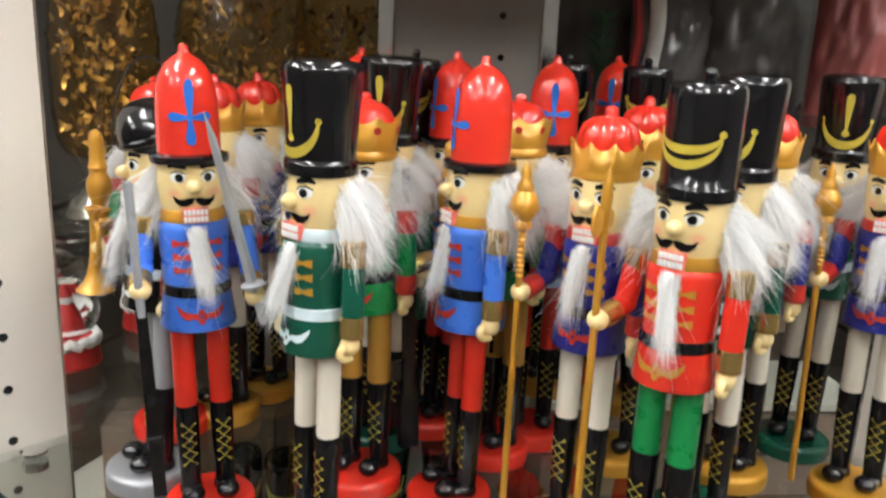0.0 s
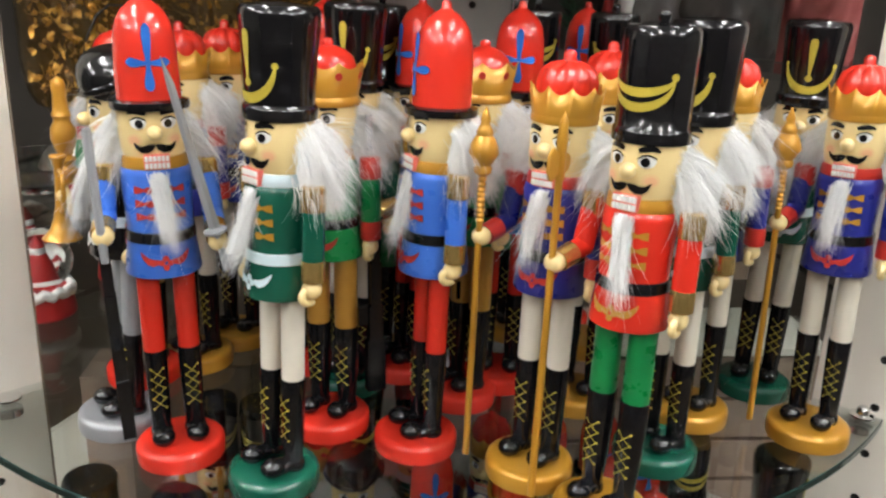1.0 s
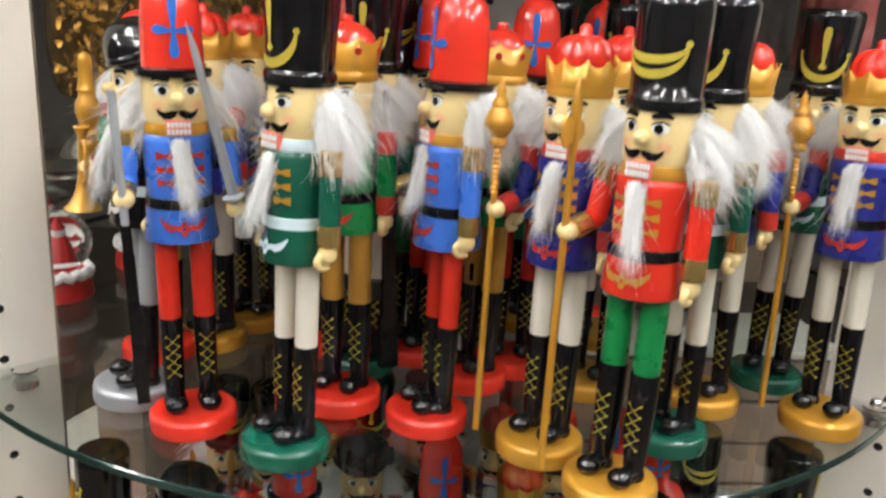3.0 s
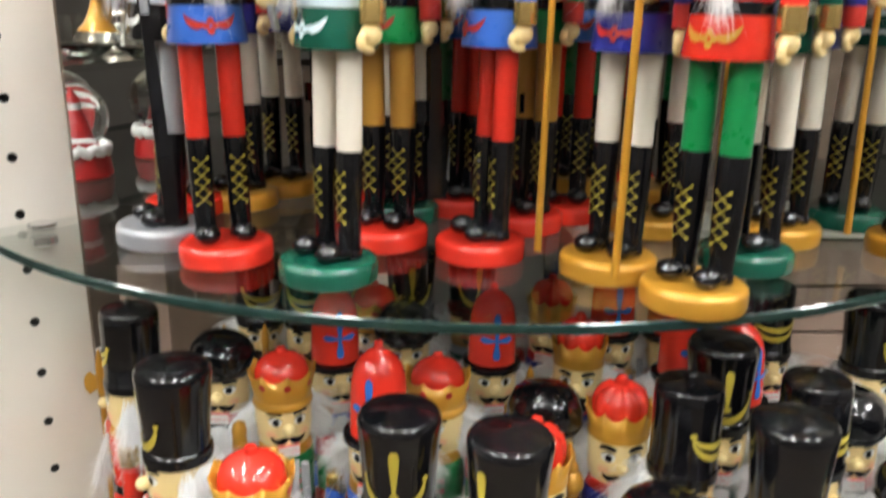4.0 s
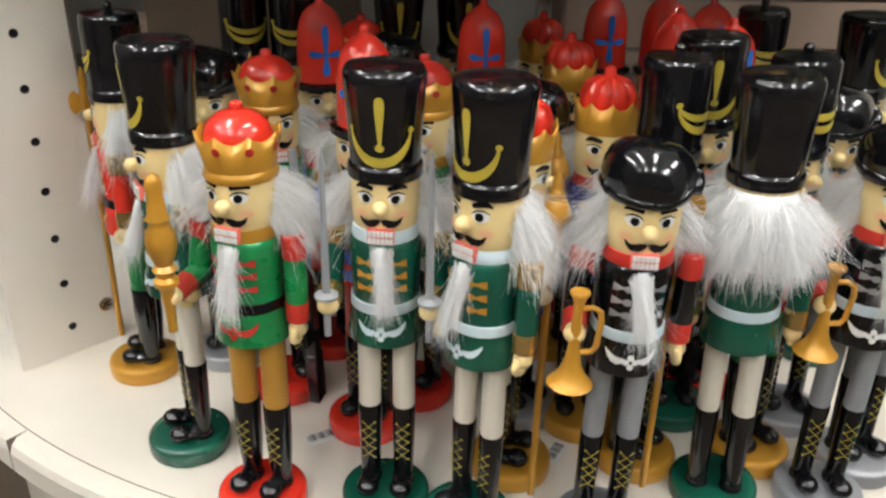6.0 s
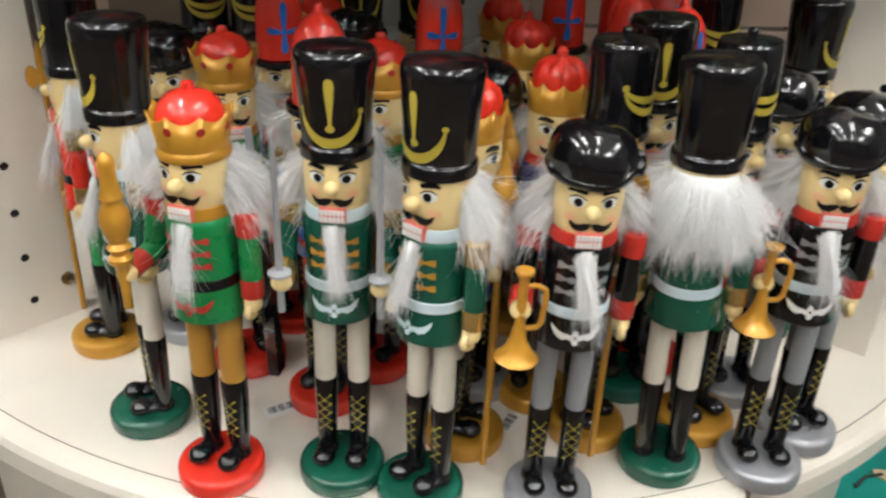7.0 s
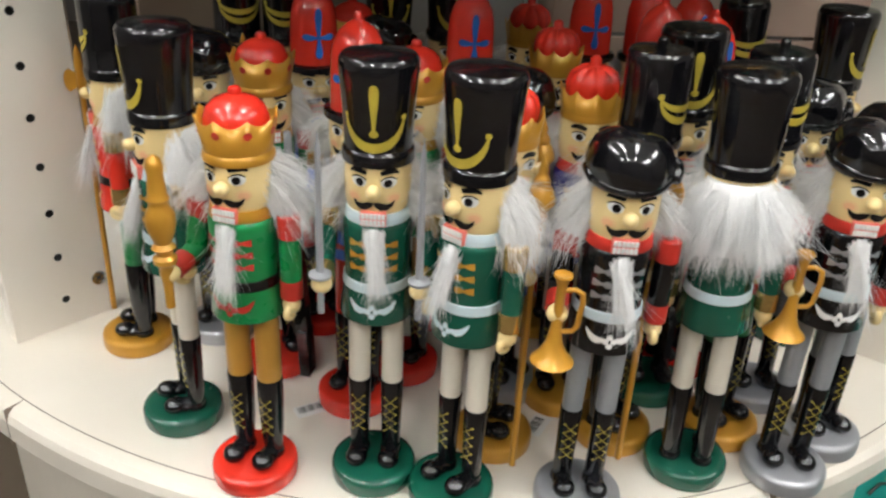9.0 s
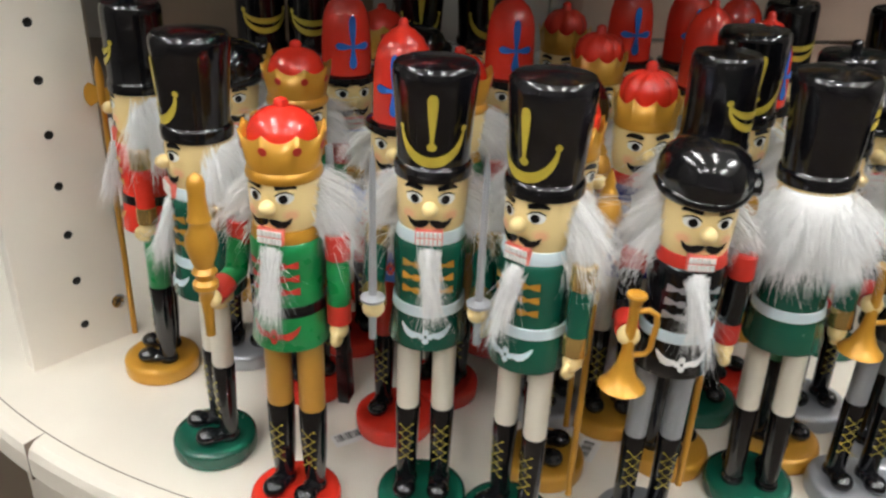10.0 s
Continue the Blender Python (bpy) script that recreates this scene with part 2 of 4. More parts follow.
def hat_drum(sh):
    y = BODY_Y
    turned(sh, [(0.0252, 0.3095), (0.0268, 0.3102), (0.0270, 0.3175), (0.0262, 0.3195), (0.0254, 0.3205), (0.0255, 0.340), (0.0258, 0.378), (0.0254, 0.3850), (0.0236, 0.3882), (0.010, 0.3898), (0.003, 0.3902)], "black", (0, y, 0), 40)
    turned(sh, [(0.0040, 0.3885), (0.0034, 0.3910), (0.0042, 0.3935), (0.0040, 0.3962), (0.0024, 0.3980), (0.0006, 0.3984)], "black", (0, y, 0), 16)
    s = Skin(sh, lambda z: 0.0254 + max(0, z - 0.320) * 0.008, 0, y, 0.0007)
    for lift, depth in ((0.0, 0.0120), (-0.0015, 0.0205)):
        s.line("yellow", arc(0.0, 0.3570 + lift, 0.0235, depth, -84, 84, 0.0007, 0.0062, 24))
    s.spot("yellow", 0.0232, 0.3560, 0.0026, 0.0026)
    s.spot("yellow", -0.0232, 0.3560, 0.0026, 0.0026)


def hat_fleur(sh):
    y = BODY_Y
    turned(sh, [(0.0250, 0.3075), (0.0292, 0.3082), (0.0298, 0.3105), (0.0294, 0.3140), (0.0245, 0.3155)], "black", (0, y, 0), 36)
    turned(sh, [(0.0240, 0.315), (0.0238, 0.330), (0.0232, 0.352), (0.0222, 0.364), (0.0198, 0.3745), (0.0155, 0.3825), (0.0095, 0.3880), (0.0052, 0.3905), (0.0038, 0.3925), (0.0039, 0.3950), (0.0026, 0.3975), (0.0006, 0.3982)], "red", (0, y, 0), 36)
    s = Skin(sh, lambda z: 0.0240 - max(0, z - 0.330) * 0.045, 0, y, 0.0008)
    s.line("cobalt", [(0, 0.3730, 0.0016), (0, 0.3700, 0.0056), (0, 0.3640, 0.0066), (0, 0.3550, 0.0052), (0, 0.3480, 0.0034), (0, 0.3405, 0.0032)])
    s.line("cobalt", [(0, 0.3415, 0.0028), (0, 0.3350, 0.0050), (0, 0.3290, 0.0072), (0, 0.3250, 0.0060), (0, 0.3232, 0.0024)])
    for q in (-1, 1):
        s.line("cobalt", [(q * 0.0006, 0.3440, 0.0030), (q * 0.0040, 0.3440, 0.0036), (q * 0.0085, 0.3442, 0.0062), (q * 0.0125, 0.3446, 0.0070), (q * 0.0150, 0.3440, 0.0040), (q * 0.0156, 0.3434, 0.0014)])


def crown_band(sh, points, r0, r1, z0, z1, dip, thick=0.0012):
    """A thin crown with a scalloped rim, inside and outside."""
    y, n = BODY_Y, points * 10
    verts, faces = [], []
    for k in range(n):
        a = 2 * math.pi * k / n
        wave = (k % 10) / 10
        top = z1 - dip * math.sin(math.pi * wave) ** 0.8
        for r, z in ((r0, z0), (r1 - (z1 - top) * (r1 - r0) / (z1 - z0), top), (r1 - thick - (z1 - top) * (r1 - r0) / (z1 - z0), top), (r0 - thick, z0)):
            verts.append((r * math.sin(a), y - r * math.cos(a), z))
    for k in range(n):
        a, b = 4 * k, 4 * ((k + 1) % n)
        faces += [(a, b, b + 1, a + 1), (a + 1, b + 1, b + 2, a + 2), (a + 2, b + 2, b + 3, a + 3)]
    sh.add(verts, faces, "gold")


def hat_dome_crown(sh):
    y = BODY_Y
    turned(sh, [(0.0240, 0.307), (0.0262, 0.308), (0.0270, 0.3105), (0.0262, 0.314), (0.0245, 0.3165)], "gold", (0, y, 0), 36)
    crown_band(sh, 8, 0.0250, 0.0306, 0.3155, 0.3450, 0.0056)
    turned(sh, [(0.0238, 0.326), (0.0246, 0.333), (0.0240, 0.341), (0.0208, 0.3485), (0.0150, 0.3538), (0.0080, 0.3566), (0.0048, 0.3575), (0.0050, 0.3603), (0.0038, 0.3626), (0.0008, 0.3636)], "red", (0, y, 0), 32)
    s = Skin(sh, lambda z: 0.0250 + (z - 0.3155) * 0.19, 0, y, 0.0010)
    for k in range(8):
        s.turn = 2 * math.pi * k / 8
        s.spot("jewel", 0, 0.3335, 0.0030, 0.0034)


def hat_ribbed_crown(sh):
    y = BODY_Y
    turned(sh, [(0.0240, 0.3105), (0.0256, 0.3113), (0.0260, 0.3145), (0.0252, 0.3175)], "gold", (0, y, 0), 36)
    crown_band(sh, 10, 0.0252, 0.0288, 0.3165, 0.3400, 0.0062)
    ribs, n = 9, 72
    verts, faces = [], []
    rows = [(0.0215, 0.325), (0.0236, 0.334), (0.0236, 0.343), (0.0205, 0.351), (0.0140, 0.3560), (0.0060, 0.3580)]
    for i, (r, z) in enumerate(rows):
        for k in range(n):
            a = 2 * math.pi * k / n
            g = r * (0.90 + 0.10 * abs(math.sin(ribs * a / 2)) ** 0.6)
            verts.append((g * math.sin(a), y - g * math.cos(a), z - (0.002 if i > 3 else 0) * (1 - abs(math.sin(ribs * a / 2)))))
    for i in range(len(rows) - 1):
        for k in range(n):
            a, b = i * n + k, i * n + (k + 1) % n
            faces.append((a, b, b + n, a + n))
    faces.append(tuple((len(rows) - 1) * n + k for k in range(n)))
    sh.add(verts, faces, "red")
    turned(sh, [(0.0062, 0.3565), (0.0048, 0.3600), (0.0050, 0.3630), (0.0030, 0.3655), (0.0006, 0.3662)], "red", (0, y, 0), 14)


def hat_beret(sh):
    y = BODY_Y
    # a full, slumped crown with soft folds, over a thick rolled brim
    n, rows = 48, [(0.0268, 0.3090), (0.0300, 0.3125), (0.0316, 0.3185), (0.0318, 0.3255), (0.0303, 0.3335), (0.0266, 0.3412), (0.0202, 0.3470), (0.0110, 0.3502), (0.0020, 0.3510)]
    verts, faces = [], []
    for i, (r, z) in enumerate(rows):
        t = i / (len(rows) - 1)
        for k in range(n):
            a = 2 * math.pi * k / n
            g = r * (1 + 0.035 * math.sin(3 * a + 4 * t) * math.sin(math.pi * t) + 0.018 * math.sin(7 * a - 5 * t) * math.sin(math.pi * t))
            verts.append((g * math.sin(a) - 0.0020 * t, y - g * math.cos(a), z + 0.0020 * t * math.sin(a + 2.6)))
    for i in range(len(rows) - 1):
        for k in range(n):
            a, b = i * n + k, i * n + (k + 1) % n
            faces.append((a, b, b + n, a + n))
    faces.append(tuple((len(rows) - 1) * n + k for k in range(n)))
    sh.add(verts, faces, "black")
    ring = []
    for i in range(49):
        a = 2 * math.pi * i / 48
        up = 0.0090 * max(0.0, math.sin(a)) ** 2 + 0.0040 * max(0.0, -math.sin(a)) ** 2
        ring.append((0.0284 * math.sin(a), y - 0.0278 * math.cos(a), 0.3128 + up))
    bent(sh, "black", ring, 0.0041, 14)
    # the brim's scroll at one side, a small curl at the other
    scroll = [(0.0285 + 0.0042 * math.cos(b), y - 0.004 + 0.0012 * i, 0.3255 + 0.0042 * math.sin(b)) for i, b in enumerate([0.75 * j for j in range(10)])]
    bent(sh, "black", scroll, 0.0036, 10)
    bent(sh, "black", [(0.0285, y - 0.0150, 0.3190), (0.0310, y - 0.0095, 0.3235), (0.0318, y - 0.0040, 0.3255), (0.0312, y + 0.0040, 0.3255), (0.0285, y + 0.0120, 0.3215)], 0.0044, 12)
    bent(sh, "black", [(-0.0275, y - 0.0120, 0.3160), (-0.0300, y - 0.0060, 0.3190), (-0.0306, y, 0.3200), (-0.0296, y + 0.0070, 0.3185)], 0.0038, 12)


HATS = {"shako": hat_shako, "drum": hat_drum, "fleur": hat_fleur, "dome": hat_dome_crown, "ribbed": hat_ribbed_crown, "beret": hat_beret}


def arm(sh, side, sleeve, cap, cuff, raised, low=False, close=False):
    """A jointed arm with its shoulder cap, cuff and round hand. Returns the hand's place."""
    x, y = side * 0.0385, BODY_Y
    if not raised:
        turned(sh, [(0.0068, 0.2658), (0.0086, 0.2646), (0.0092, 0.2620), (0.0092, 0.2470), (0.0084, 0.2465)], cap, (x, y, 0), 20)
        turned(sh, [(0.0084, 0.2470), (0.0086, 0.2280), (0.0084, 0.2080)], sleeve, (x, y, 0), 20)
        turned(sh, [(0.0087, 0.2085), (0.0090, 0.2065), (0.0090, 0.1920), (0.0080, 0.1912)], cuff, (x, y, 0), 20)
        hand = Vector((x, y - 0.001, 0.1850))
        ball(sh, "skin", hand, (0.0072, 0.0078, 0.0082))
        pts = [(x, y - 0.004 - 0.006 * math.sin(a), 0.1800 + 0.0055 * math.cos(a)) for a in [radians(20 + 25 * i) for i in range(9)]]
        bent(sh, "skin", pts, 0.0032, 8)
        return hand
    a, b = Vector((x, y, 0.2560)), Vector((side * 0.0405, y - 0.0060, 0.2230))
    c = Vector((side * 0.0435, y - 0.0330, 0.2160))
    if close:
        c.x = side * 0.0370
    if low:
        b, c = Vector((side * 0.0405, y - 0.0090, 0.2200)), Vector((side * 0.0385, y - 0.0400, 0.2060))
    turned(sh, [(0.0068, 0.2658), (0.0086, 0.2646), (0.0092, 0.2620), (0.0092, 0.2470), (0.0084, 0.2465)], cap, (x, y, 0), 20)
    rod(sh, sleeve, a, b, 0.0086, 0.0084, 18)
    ball(sh, sleeve, b, (0.0085, 0.0085, 0.0085))
    mid = b.lerp(c, 0.45)
    rod(sh, sleeve, b, mid, 0.0084, 0.0082, 18)
    rod(sh, cuff, mid, c, 0.0088, 0.0086, 18)
    ball(sh, "skin", c + Vector((0, -0.005, 0)), (0.0080, 0.0080, 0.0080))
    return c + Vector((0, -0.005, 0))


def hold(sh, what, hand):
    x, y, z = hand
    f = hand + Vector((0, -0.004, 0))
    if what == "sword":
        rod(sh, "steel", (x, f.y, z - 0.024), (x, f.y, z - 0.004), 0.0026, 0.0026)
        turned(sh, [(0.002, 0.008), (0.0085, 0.009), (0.0088, 0.0112), (0.002, 0.0125)], "steel", (x, f.y, z), 18)
        verts = [(x - 0.0030, f.y, z + 0.011), (x, f.y - 0.0016, z + 0.011), (x + 0.0030, f.y, z + 0.011), (x, f.y + 0.0016, z + 0.011), (x - 0.0020, f.y, z + 0.114), (x, f.y - 0.0010, z + 0.114), (x + 0.0020, f.y, z + 0.114), (x, f.y + 0.0010, z + 0.114), (x, f.y, z + 0.128)]
        sh.add(verts, [(0, 1, 5, 4), (1, 2, 6, 5), (2, 3, 7, 6), (3, 0, 4, 7), (4, 5, 8), (5, 6, 8), (6, 7, 8), (7, 4, 8)], "steel", False)
    elif what == "sabre":
        m = pose(x, f.y, z, 2, -12, 0)
        turned(sh, [(0.0022, -0.024), (0.0030, -0.022), (0.0026, 0.006)], "steel", m=m, n=12)
        turned(sh, [(0.002, 0.008), (0.0088, 0.009), (0.0090, 0.0112), (0.002, 0.0125)], "steel", m=m, n=18)
        verts = [m @ Vector(p) for h, w in ((0.011, 0.0042), (0.128, 0.0028)) for p in ((-w, 0, h), (0, -0.0018, h), (w, 0, h), (0, 0.0018, h))] + [m @ Vector((-0.001, 0, 0.150))]
        sh.add(verts, [(0, 1, 5, 4), (1, 2, 6, 5), (2, 3, 7, 6), (3, 0, 4, 7), (4, 5, 8), (5, 6, 8), (6, 7, 8), (7, 4, 8)], "steel", False)
    elif what == "rifle":
        m = pose(x - 0.001, f.y, z, 1.5, -1.5, 0)
        turned(sh, [(0.0030, -0.02), (0.0032, 0.0), (0.0034, 0.082), (0.0030, 0.0845)], "steel", m=m, n=12)
        for zz, w, d in ((-0.036, 0.008, 0.008), (-0.074, 0.009, 0.010), (-0.116, 0.0095, 0.013), (-0.148, 0.010, 0.017)):
            block(sh, "black", m @ Vector((0, 0.004, zz)), (w, d, 0.052), m.to_3x3().to_4x4())
        block(sh, "black", m @ Vector((0, -0.007, -0.098)), (0.004, 0.010, 0.018), m.to_3x3().to_4x4())
    elif what == "sceptre":
        turned(sh, [(0.0008, -0.030), (0.0034, -0.029), (0.0038, -0.010), (0.0052, 0.004), (0.0056, 0.009), (0.0088, 0.012), (0.0090, 0.016), (0.0062, 0.019), (0.0068, 0.022), (0.0090, 0.025), (0.0064, 0.029), (0.0088, 0.036), (0.0112, 0.045), (0.0106, 0.054), (0.0074, 0.060), (0.0072, 0.064), (0.0086, 0.066), (0.0070, 0.070), (0.0060, 0.082), (0.0058, 0.086), (0.0064, 0.092), (0.0050, 0.098), (0.0010, 0.101)], "gold", (x, f.y, z), 22)
    elif what == "staff":
        foot = 0.017 - z
        rings = []
        for i in range(9):
            rings += [(0.0024, 0.012 + i * 0.0042), (0.0036, 0.0141 + i * 0.0042)]
        turned(sh, [(0.0030, foot), (0.0028, foot + 0.01), (0.0026, 0.0)] + rings + [(0.0028, 0.050), (0.0066, 0.053), (0.0072, 0.057), (0.0060, 0.059), (0.0080, 0.062), (0.0118, 0.0685), (0.0108, 0.074), (0.0084, 0.080), (0.0062, 0.0825), (0.0068, 0.0855), (0.0050, 0.089), (0.0034, 0.092), (0.0040, 0.095), (0.0024, 0.100), (0.0004, 0.105)], "gold", (x, f.y, z), 20)
    elif what == "halberd":
        foot = 0.017 - z
        turned(sh, [(0.0030, foot), (0.0028, 0.0), (0.0027, 0.062), (0.0036, 0.064), (0.0036, 0.084), (0.0042, 0.092), (0.0030, 0.104), (0.0004, 0.112)], "gold", (x, f.y, z), 16)
        # the axe blade and its back spike
        for side, reach, spread in ((-1, 0.0155, 0.0120), (1, 0.0105, 0.0075)):
            n = 8
            verts = []
            for q in (-0.0012, 0.0012):
                verts.append((x + q, f.y + side * 0.001, z + 0.075 + 0.005))
                verts.append((x + q, f.y + side * 0.001, z + 0.075 - 0.005))
                verts += [(x + q, f.y + side * (reach - 0.005 * abs(math.cos(math.pi * i / n)) ** 3), z + 0.075 - spread * math.cos(math.pi * i / n)) for i in range(n + 1)]
            k = n + 3
            faces = [(1, 2 + i, 3 + i) for i in range(n // 2)] + [(0, 2 + i, 3 + i) for i in range(n // 2, n)] + [(0, 1, 2 + n // 2)]
            faces += [tuple(j + k for j in fc) for fc in faces] + [(2 + i, 3 + i, k + 3 + i, k + 2 + i) for i in range(n)]
            sh.add(verts, faces, "gold", False)
    elif what == "bugle":
        turned(sh, [(0.0165, -0.040), (0.0150, -0.0385), (0.0100, -0.032), (0.0062, -0.022), (0.0042, -0.010), (0.0036, 0.010), (0.0036, 0.026), (0.0050, 0.031), (0.0072, 0.0345), (0.0066, 0.036), (0.0030, 0.0345)], "gold", (x, f.y, z), 24)
        loop = [(x, f.y, z + 0.022), (x + 0.010, f.y, z + 0.0235), (x + 0.0155, f.y, z + 0.020), (x + 0.0165, f.y, z + 0.012), (x + 0.0150, f.y, z - 0.008), (x + 0.012, f.y, z - 0.0125), (x + 0.004, f.y, z - 0.0135), (x, f.y, z - 0.013)]
        bent(sh, "gold", loop, 0.0022, 10)


def figure(name, seed, hat, coat, button, cap, cuff, collar, belt, emblem, trousers, base, right, left):
    """One turned and painted figure on its round base, facing -y, as one mesh."""
    sh, rng, y = Shape(), random.Random(seed), BODY_Y
    turned(sh, [(0.0345, 0.0), (0.0366, 0.0012), (0.0372, 0.004), (0.0372, 0.0130), (0.0364, 0.0160), (0.0342, 0.0178), (0.030, 0.0182), (0.004, 0.0182)], base, n=44)
    leg, top = LEGS.get(name, (0.0091, 0.1010))
    boot = leg + 0.0004
    for s in (-1, 1):
        x = s * 0.0139
        turned(sh, [(0.0082, 0.0180), (0.0083, 0.030), (boot * 0.93, 0.055), (boot, 0.080), (boot + 0.0003, top - 0.001), (boot, top)], "black", (x, y, 0), 22)
        ball(sh, "black", (x, y - 0.010, 0.0232), (0.0088, 0.0180, 0.0060))
        ball(sh, "black", (x, y - 0.0195, 0.0252), (0.0096, 0.0105, 0.0080))
        turned(sh, [(0.0092, 0.0183), (0.0096, 0.0195), (0.0092, 0.0235), (0.0084, 0.026)], "black", (x, y, 0), 22)
        turned(sh, [(leg - 0.0003, top - 0.0005), (leg, top + 0.003), (leg, 0.178)], trousers, (x, y, 0), 22)
        lace = Skin(sh, lambda z: boot * (0.92 + 0.08 * min(1, max(0, z - 0.045) / 0.035)), x, y, 0.0007)
        for q in (-1, 1):
            zig = [((q if i % 2 else -q) * 0.0046, 0.0475 + 0.0095 * i) for i in range(5)]
            path = [(u0 + (u1 - u0) * j / 6, v0 + (v1 - v0) * j / 6, 0.0006) for (u0, v0), (u1, v1) in zip(zig, zig[1:]) for j in range(6)]
            lace.line("yellow", path + [(*zig[-1], 0.0007)])
        for i in range(5):
            for q in (-1, 1):
                lace.spot("yellow", q * 0.0048, 0.0475 + 0.0095 * i, 0.0010, 0.0010, 0, 0.0002)
    # coat with its skirt, belt and collar
    turned(sh, [(0.0245, 0.1735), (0.0293, 0.1735), (0.0298, 0.1750), (0.0262, 0.2040), (0.0255, 0.2080), (0.0256, 0.2180), (0.0264, 0.2400), (0.0268, 0.2560), (0.0258, 0.2618), (0.0220, 0.2648), (0.016, 0.2653)], coat, (0, y, 0), 40)
    turned(sh, [(0.0264, 0.2015), (0.0272, 0.2022), (0.0267, 0.2102), (0.0258, 0.2108)], belt, (0, y, 0), 40, cap=False)
    turned(sh, [(0.0250, 0.2612), (0.0256, 0.2626), (0.0247, 0.2684), (0.0240, 0.2712), (0.0215, 0.2720)], collar, (0, y, 0), 32, cap=False)
    s = Skin(sh, coat_radius, 0, y, 0.0012)
    for row in (0.2465, 0.2355, 0.2245):
        for q in (-1, 1):
            s.line(button, [(q * 0.0046, row, 0.0030), (q * 0.0060, row, 0.0054), (q * 0.0088, row, 0.0056), (q * 0.0106, row, 0.0026), (q * 0.0122, row, 0.0024), (q * 0.0150, row, 0.0050), (q * 0.0190, row, 0.0064)])
    for q in (-1, 1):
        s.line(emblem, [(q * 0.0044, 0.1888, 0.0020), (q * 0.0066, 0.1874, 0.0046), (q * 0.0094, 0.1870, 0.0060), (q * 0.0122, 0.1880, 0.0056), (q * 0.0150, 0.1904, 0.0042), (q * 0.0172, 0.1932, 0.0024), (q * 0.0184, 0.1954, 0.0006)])
    for u, v in ((0, 0.1904), (-0.0031, 0.1868), (0.0031, 0.1868), (0, 0.1830)):
        s.spot(emblem, u, v, 0.0024, 0.0025, 0, 0.0003)
    for side, what in ((-1, right), (1, left)):
        hand = arm(sh, side, coat, cap, cuff, bool(what), what == "sabre", what == "sword")
        if what:
            hold(sh, what, hand)
    # wool under the loose strands
    turned(sh, [(0.018, 0.250), (0.0245, 0.262), (0.0275, 0.278), (0.0268, 0.296), (0.0225, 0.3075)], "hair", (0, y + 0.0095, 0), 24)
    for q in (-1, 1):
        ball(sh, "hair", (q * 0.0215, y + 0.0090, 0.276), (0.0110, 0.0130, 0.0270))
    ball(sh, "hair", (0, y + 0.0215, 0.272), (0.0190, 0.0110, 0.0300))
    turned(sh, [(0.0008, -0.044), (0.0022, -0.032), (0.0040, -0.016), (0.0052, -0.004), (0.0036, 0.003)], "hair", n=14, m=Matrix.Translation((0, y - 0.0252, 0.257)) @ pose(0, 0, 0, -12, 0, 0))
    face(sh)
    HATS[hat](sh)
    fur(sh, rng, "hair")
    fur(sh, rng, "beard")
    return sh.mesh(name)


LEGS = {"king": (0.0104, 0.1040), "halberdier": (0.0105, 0.1100), "emperor": (0.0093, 0.1050), "bugler": (0.0086, 0.0990)}  # half width, top of the boot
KINDS = {
    # hat, coat, buttons, shoulder cap, cuff, collar, belt, emblem, trousers, base, right hand, left hand
    "guard": ("fleur", "blue", "jewel", "brass", "brass", "gold", "black", "jewel", "red", "red", "rifle", None),
    "guard_armed": ("fleur", "blue", "jewel", "brass", "brass", "gold", "black", "jewel", "red", "red", "rifle", "sabre"),
    "soldier": ("shako", "pine", "gold", "brass", "brass", "frost", "frost", "frost", "cream", "pine", None, None),
    "soldier_armed": ("shako", "pine", "gold", "brass", "brass", "frost", "frost", "frost", "cream", "pine", "sword", "sword"),
    "king": ("dome", "green", "jewel", "jewel", "jewel", "gold", "black", "jewel", "ochre", "red", "sceptre", None),
    "emperor": ("ribbed", "navy", "gold", "jewel", "jewel", "jewel", "black", "jewel", "cream", "gold", "staff", None),
    "halberdier": ("drum", "red", "gold", "brass", "brass", "gold", "black", "gold", "green", "gold", "halberd", None),
    "bugler": ("beret", "black", "silver", "jewel", "jewel", "jewel", "frost", "white", "grey", "silver", "bugle", None),
}
LABELS = {
    "guard": "blue-coated wooden nutcracker with tall red hat and red base",
    "guard_armed": "blue-coated nutcracker with red hat holding rifle and grey sword",
    "soldier": "dark green nutcracker with black shako and white fur hair",
    "soldier_armed": "dark green nutcracker with black shako holding two grey swords",
    "king": "green-coated king nutcracker with gold crown, sceptre and red base",
    "emperor": "navy-coated king nutcracker with gold crown and standing gold staff",
    "halberdier": "red-coated nutcracker with black drum hat and gold halberd",
    "bugler": "black-coated nutcracker with black beret, gold bugle and silver base",
}
MADE = {}


def place(kind, x, y, z, turn, group, lean=0.0, tall=0.985):
    if kind not in MADE:
        MADE[kind] = figure(kind, len(MADE) + 5, *KINDS[kind])
    ob = new("nutcracker", MADE[kind])
    ob.matrix_basis = pose(x, y, z, 0, lean, 0) @ pose(0, 0, 0, 0, 0, turn) @ Matrix.Diagonal((1.025, 1.025, tall, 1))
    return tagged(ob, LABELS[kind], "nutcracker", group)


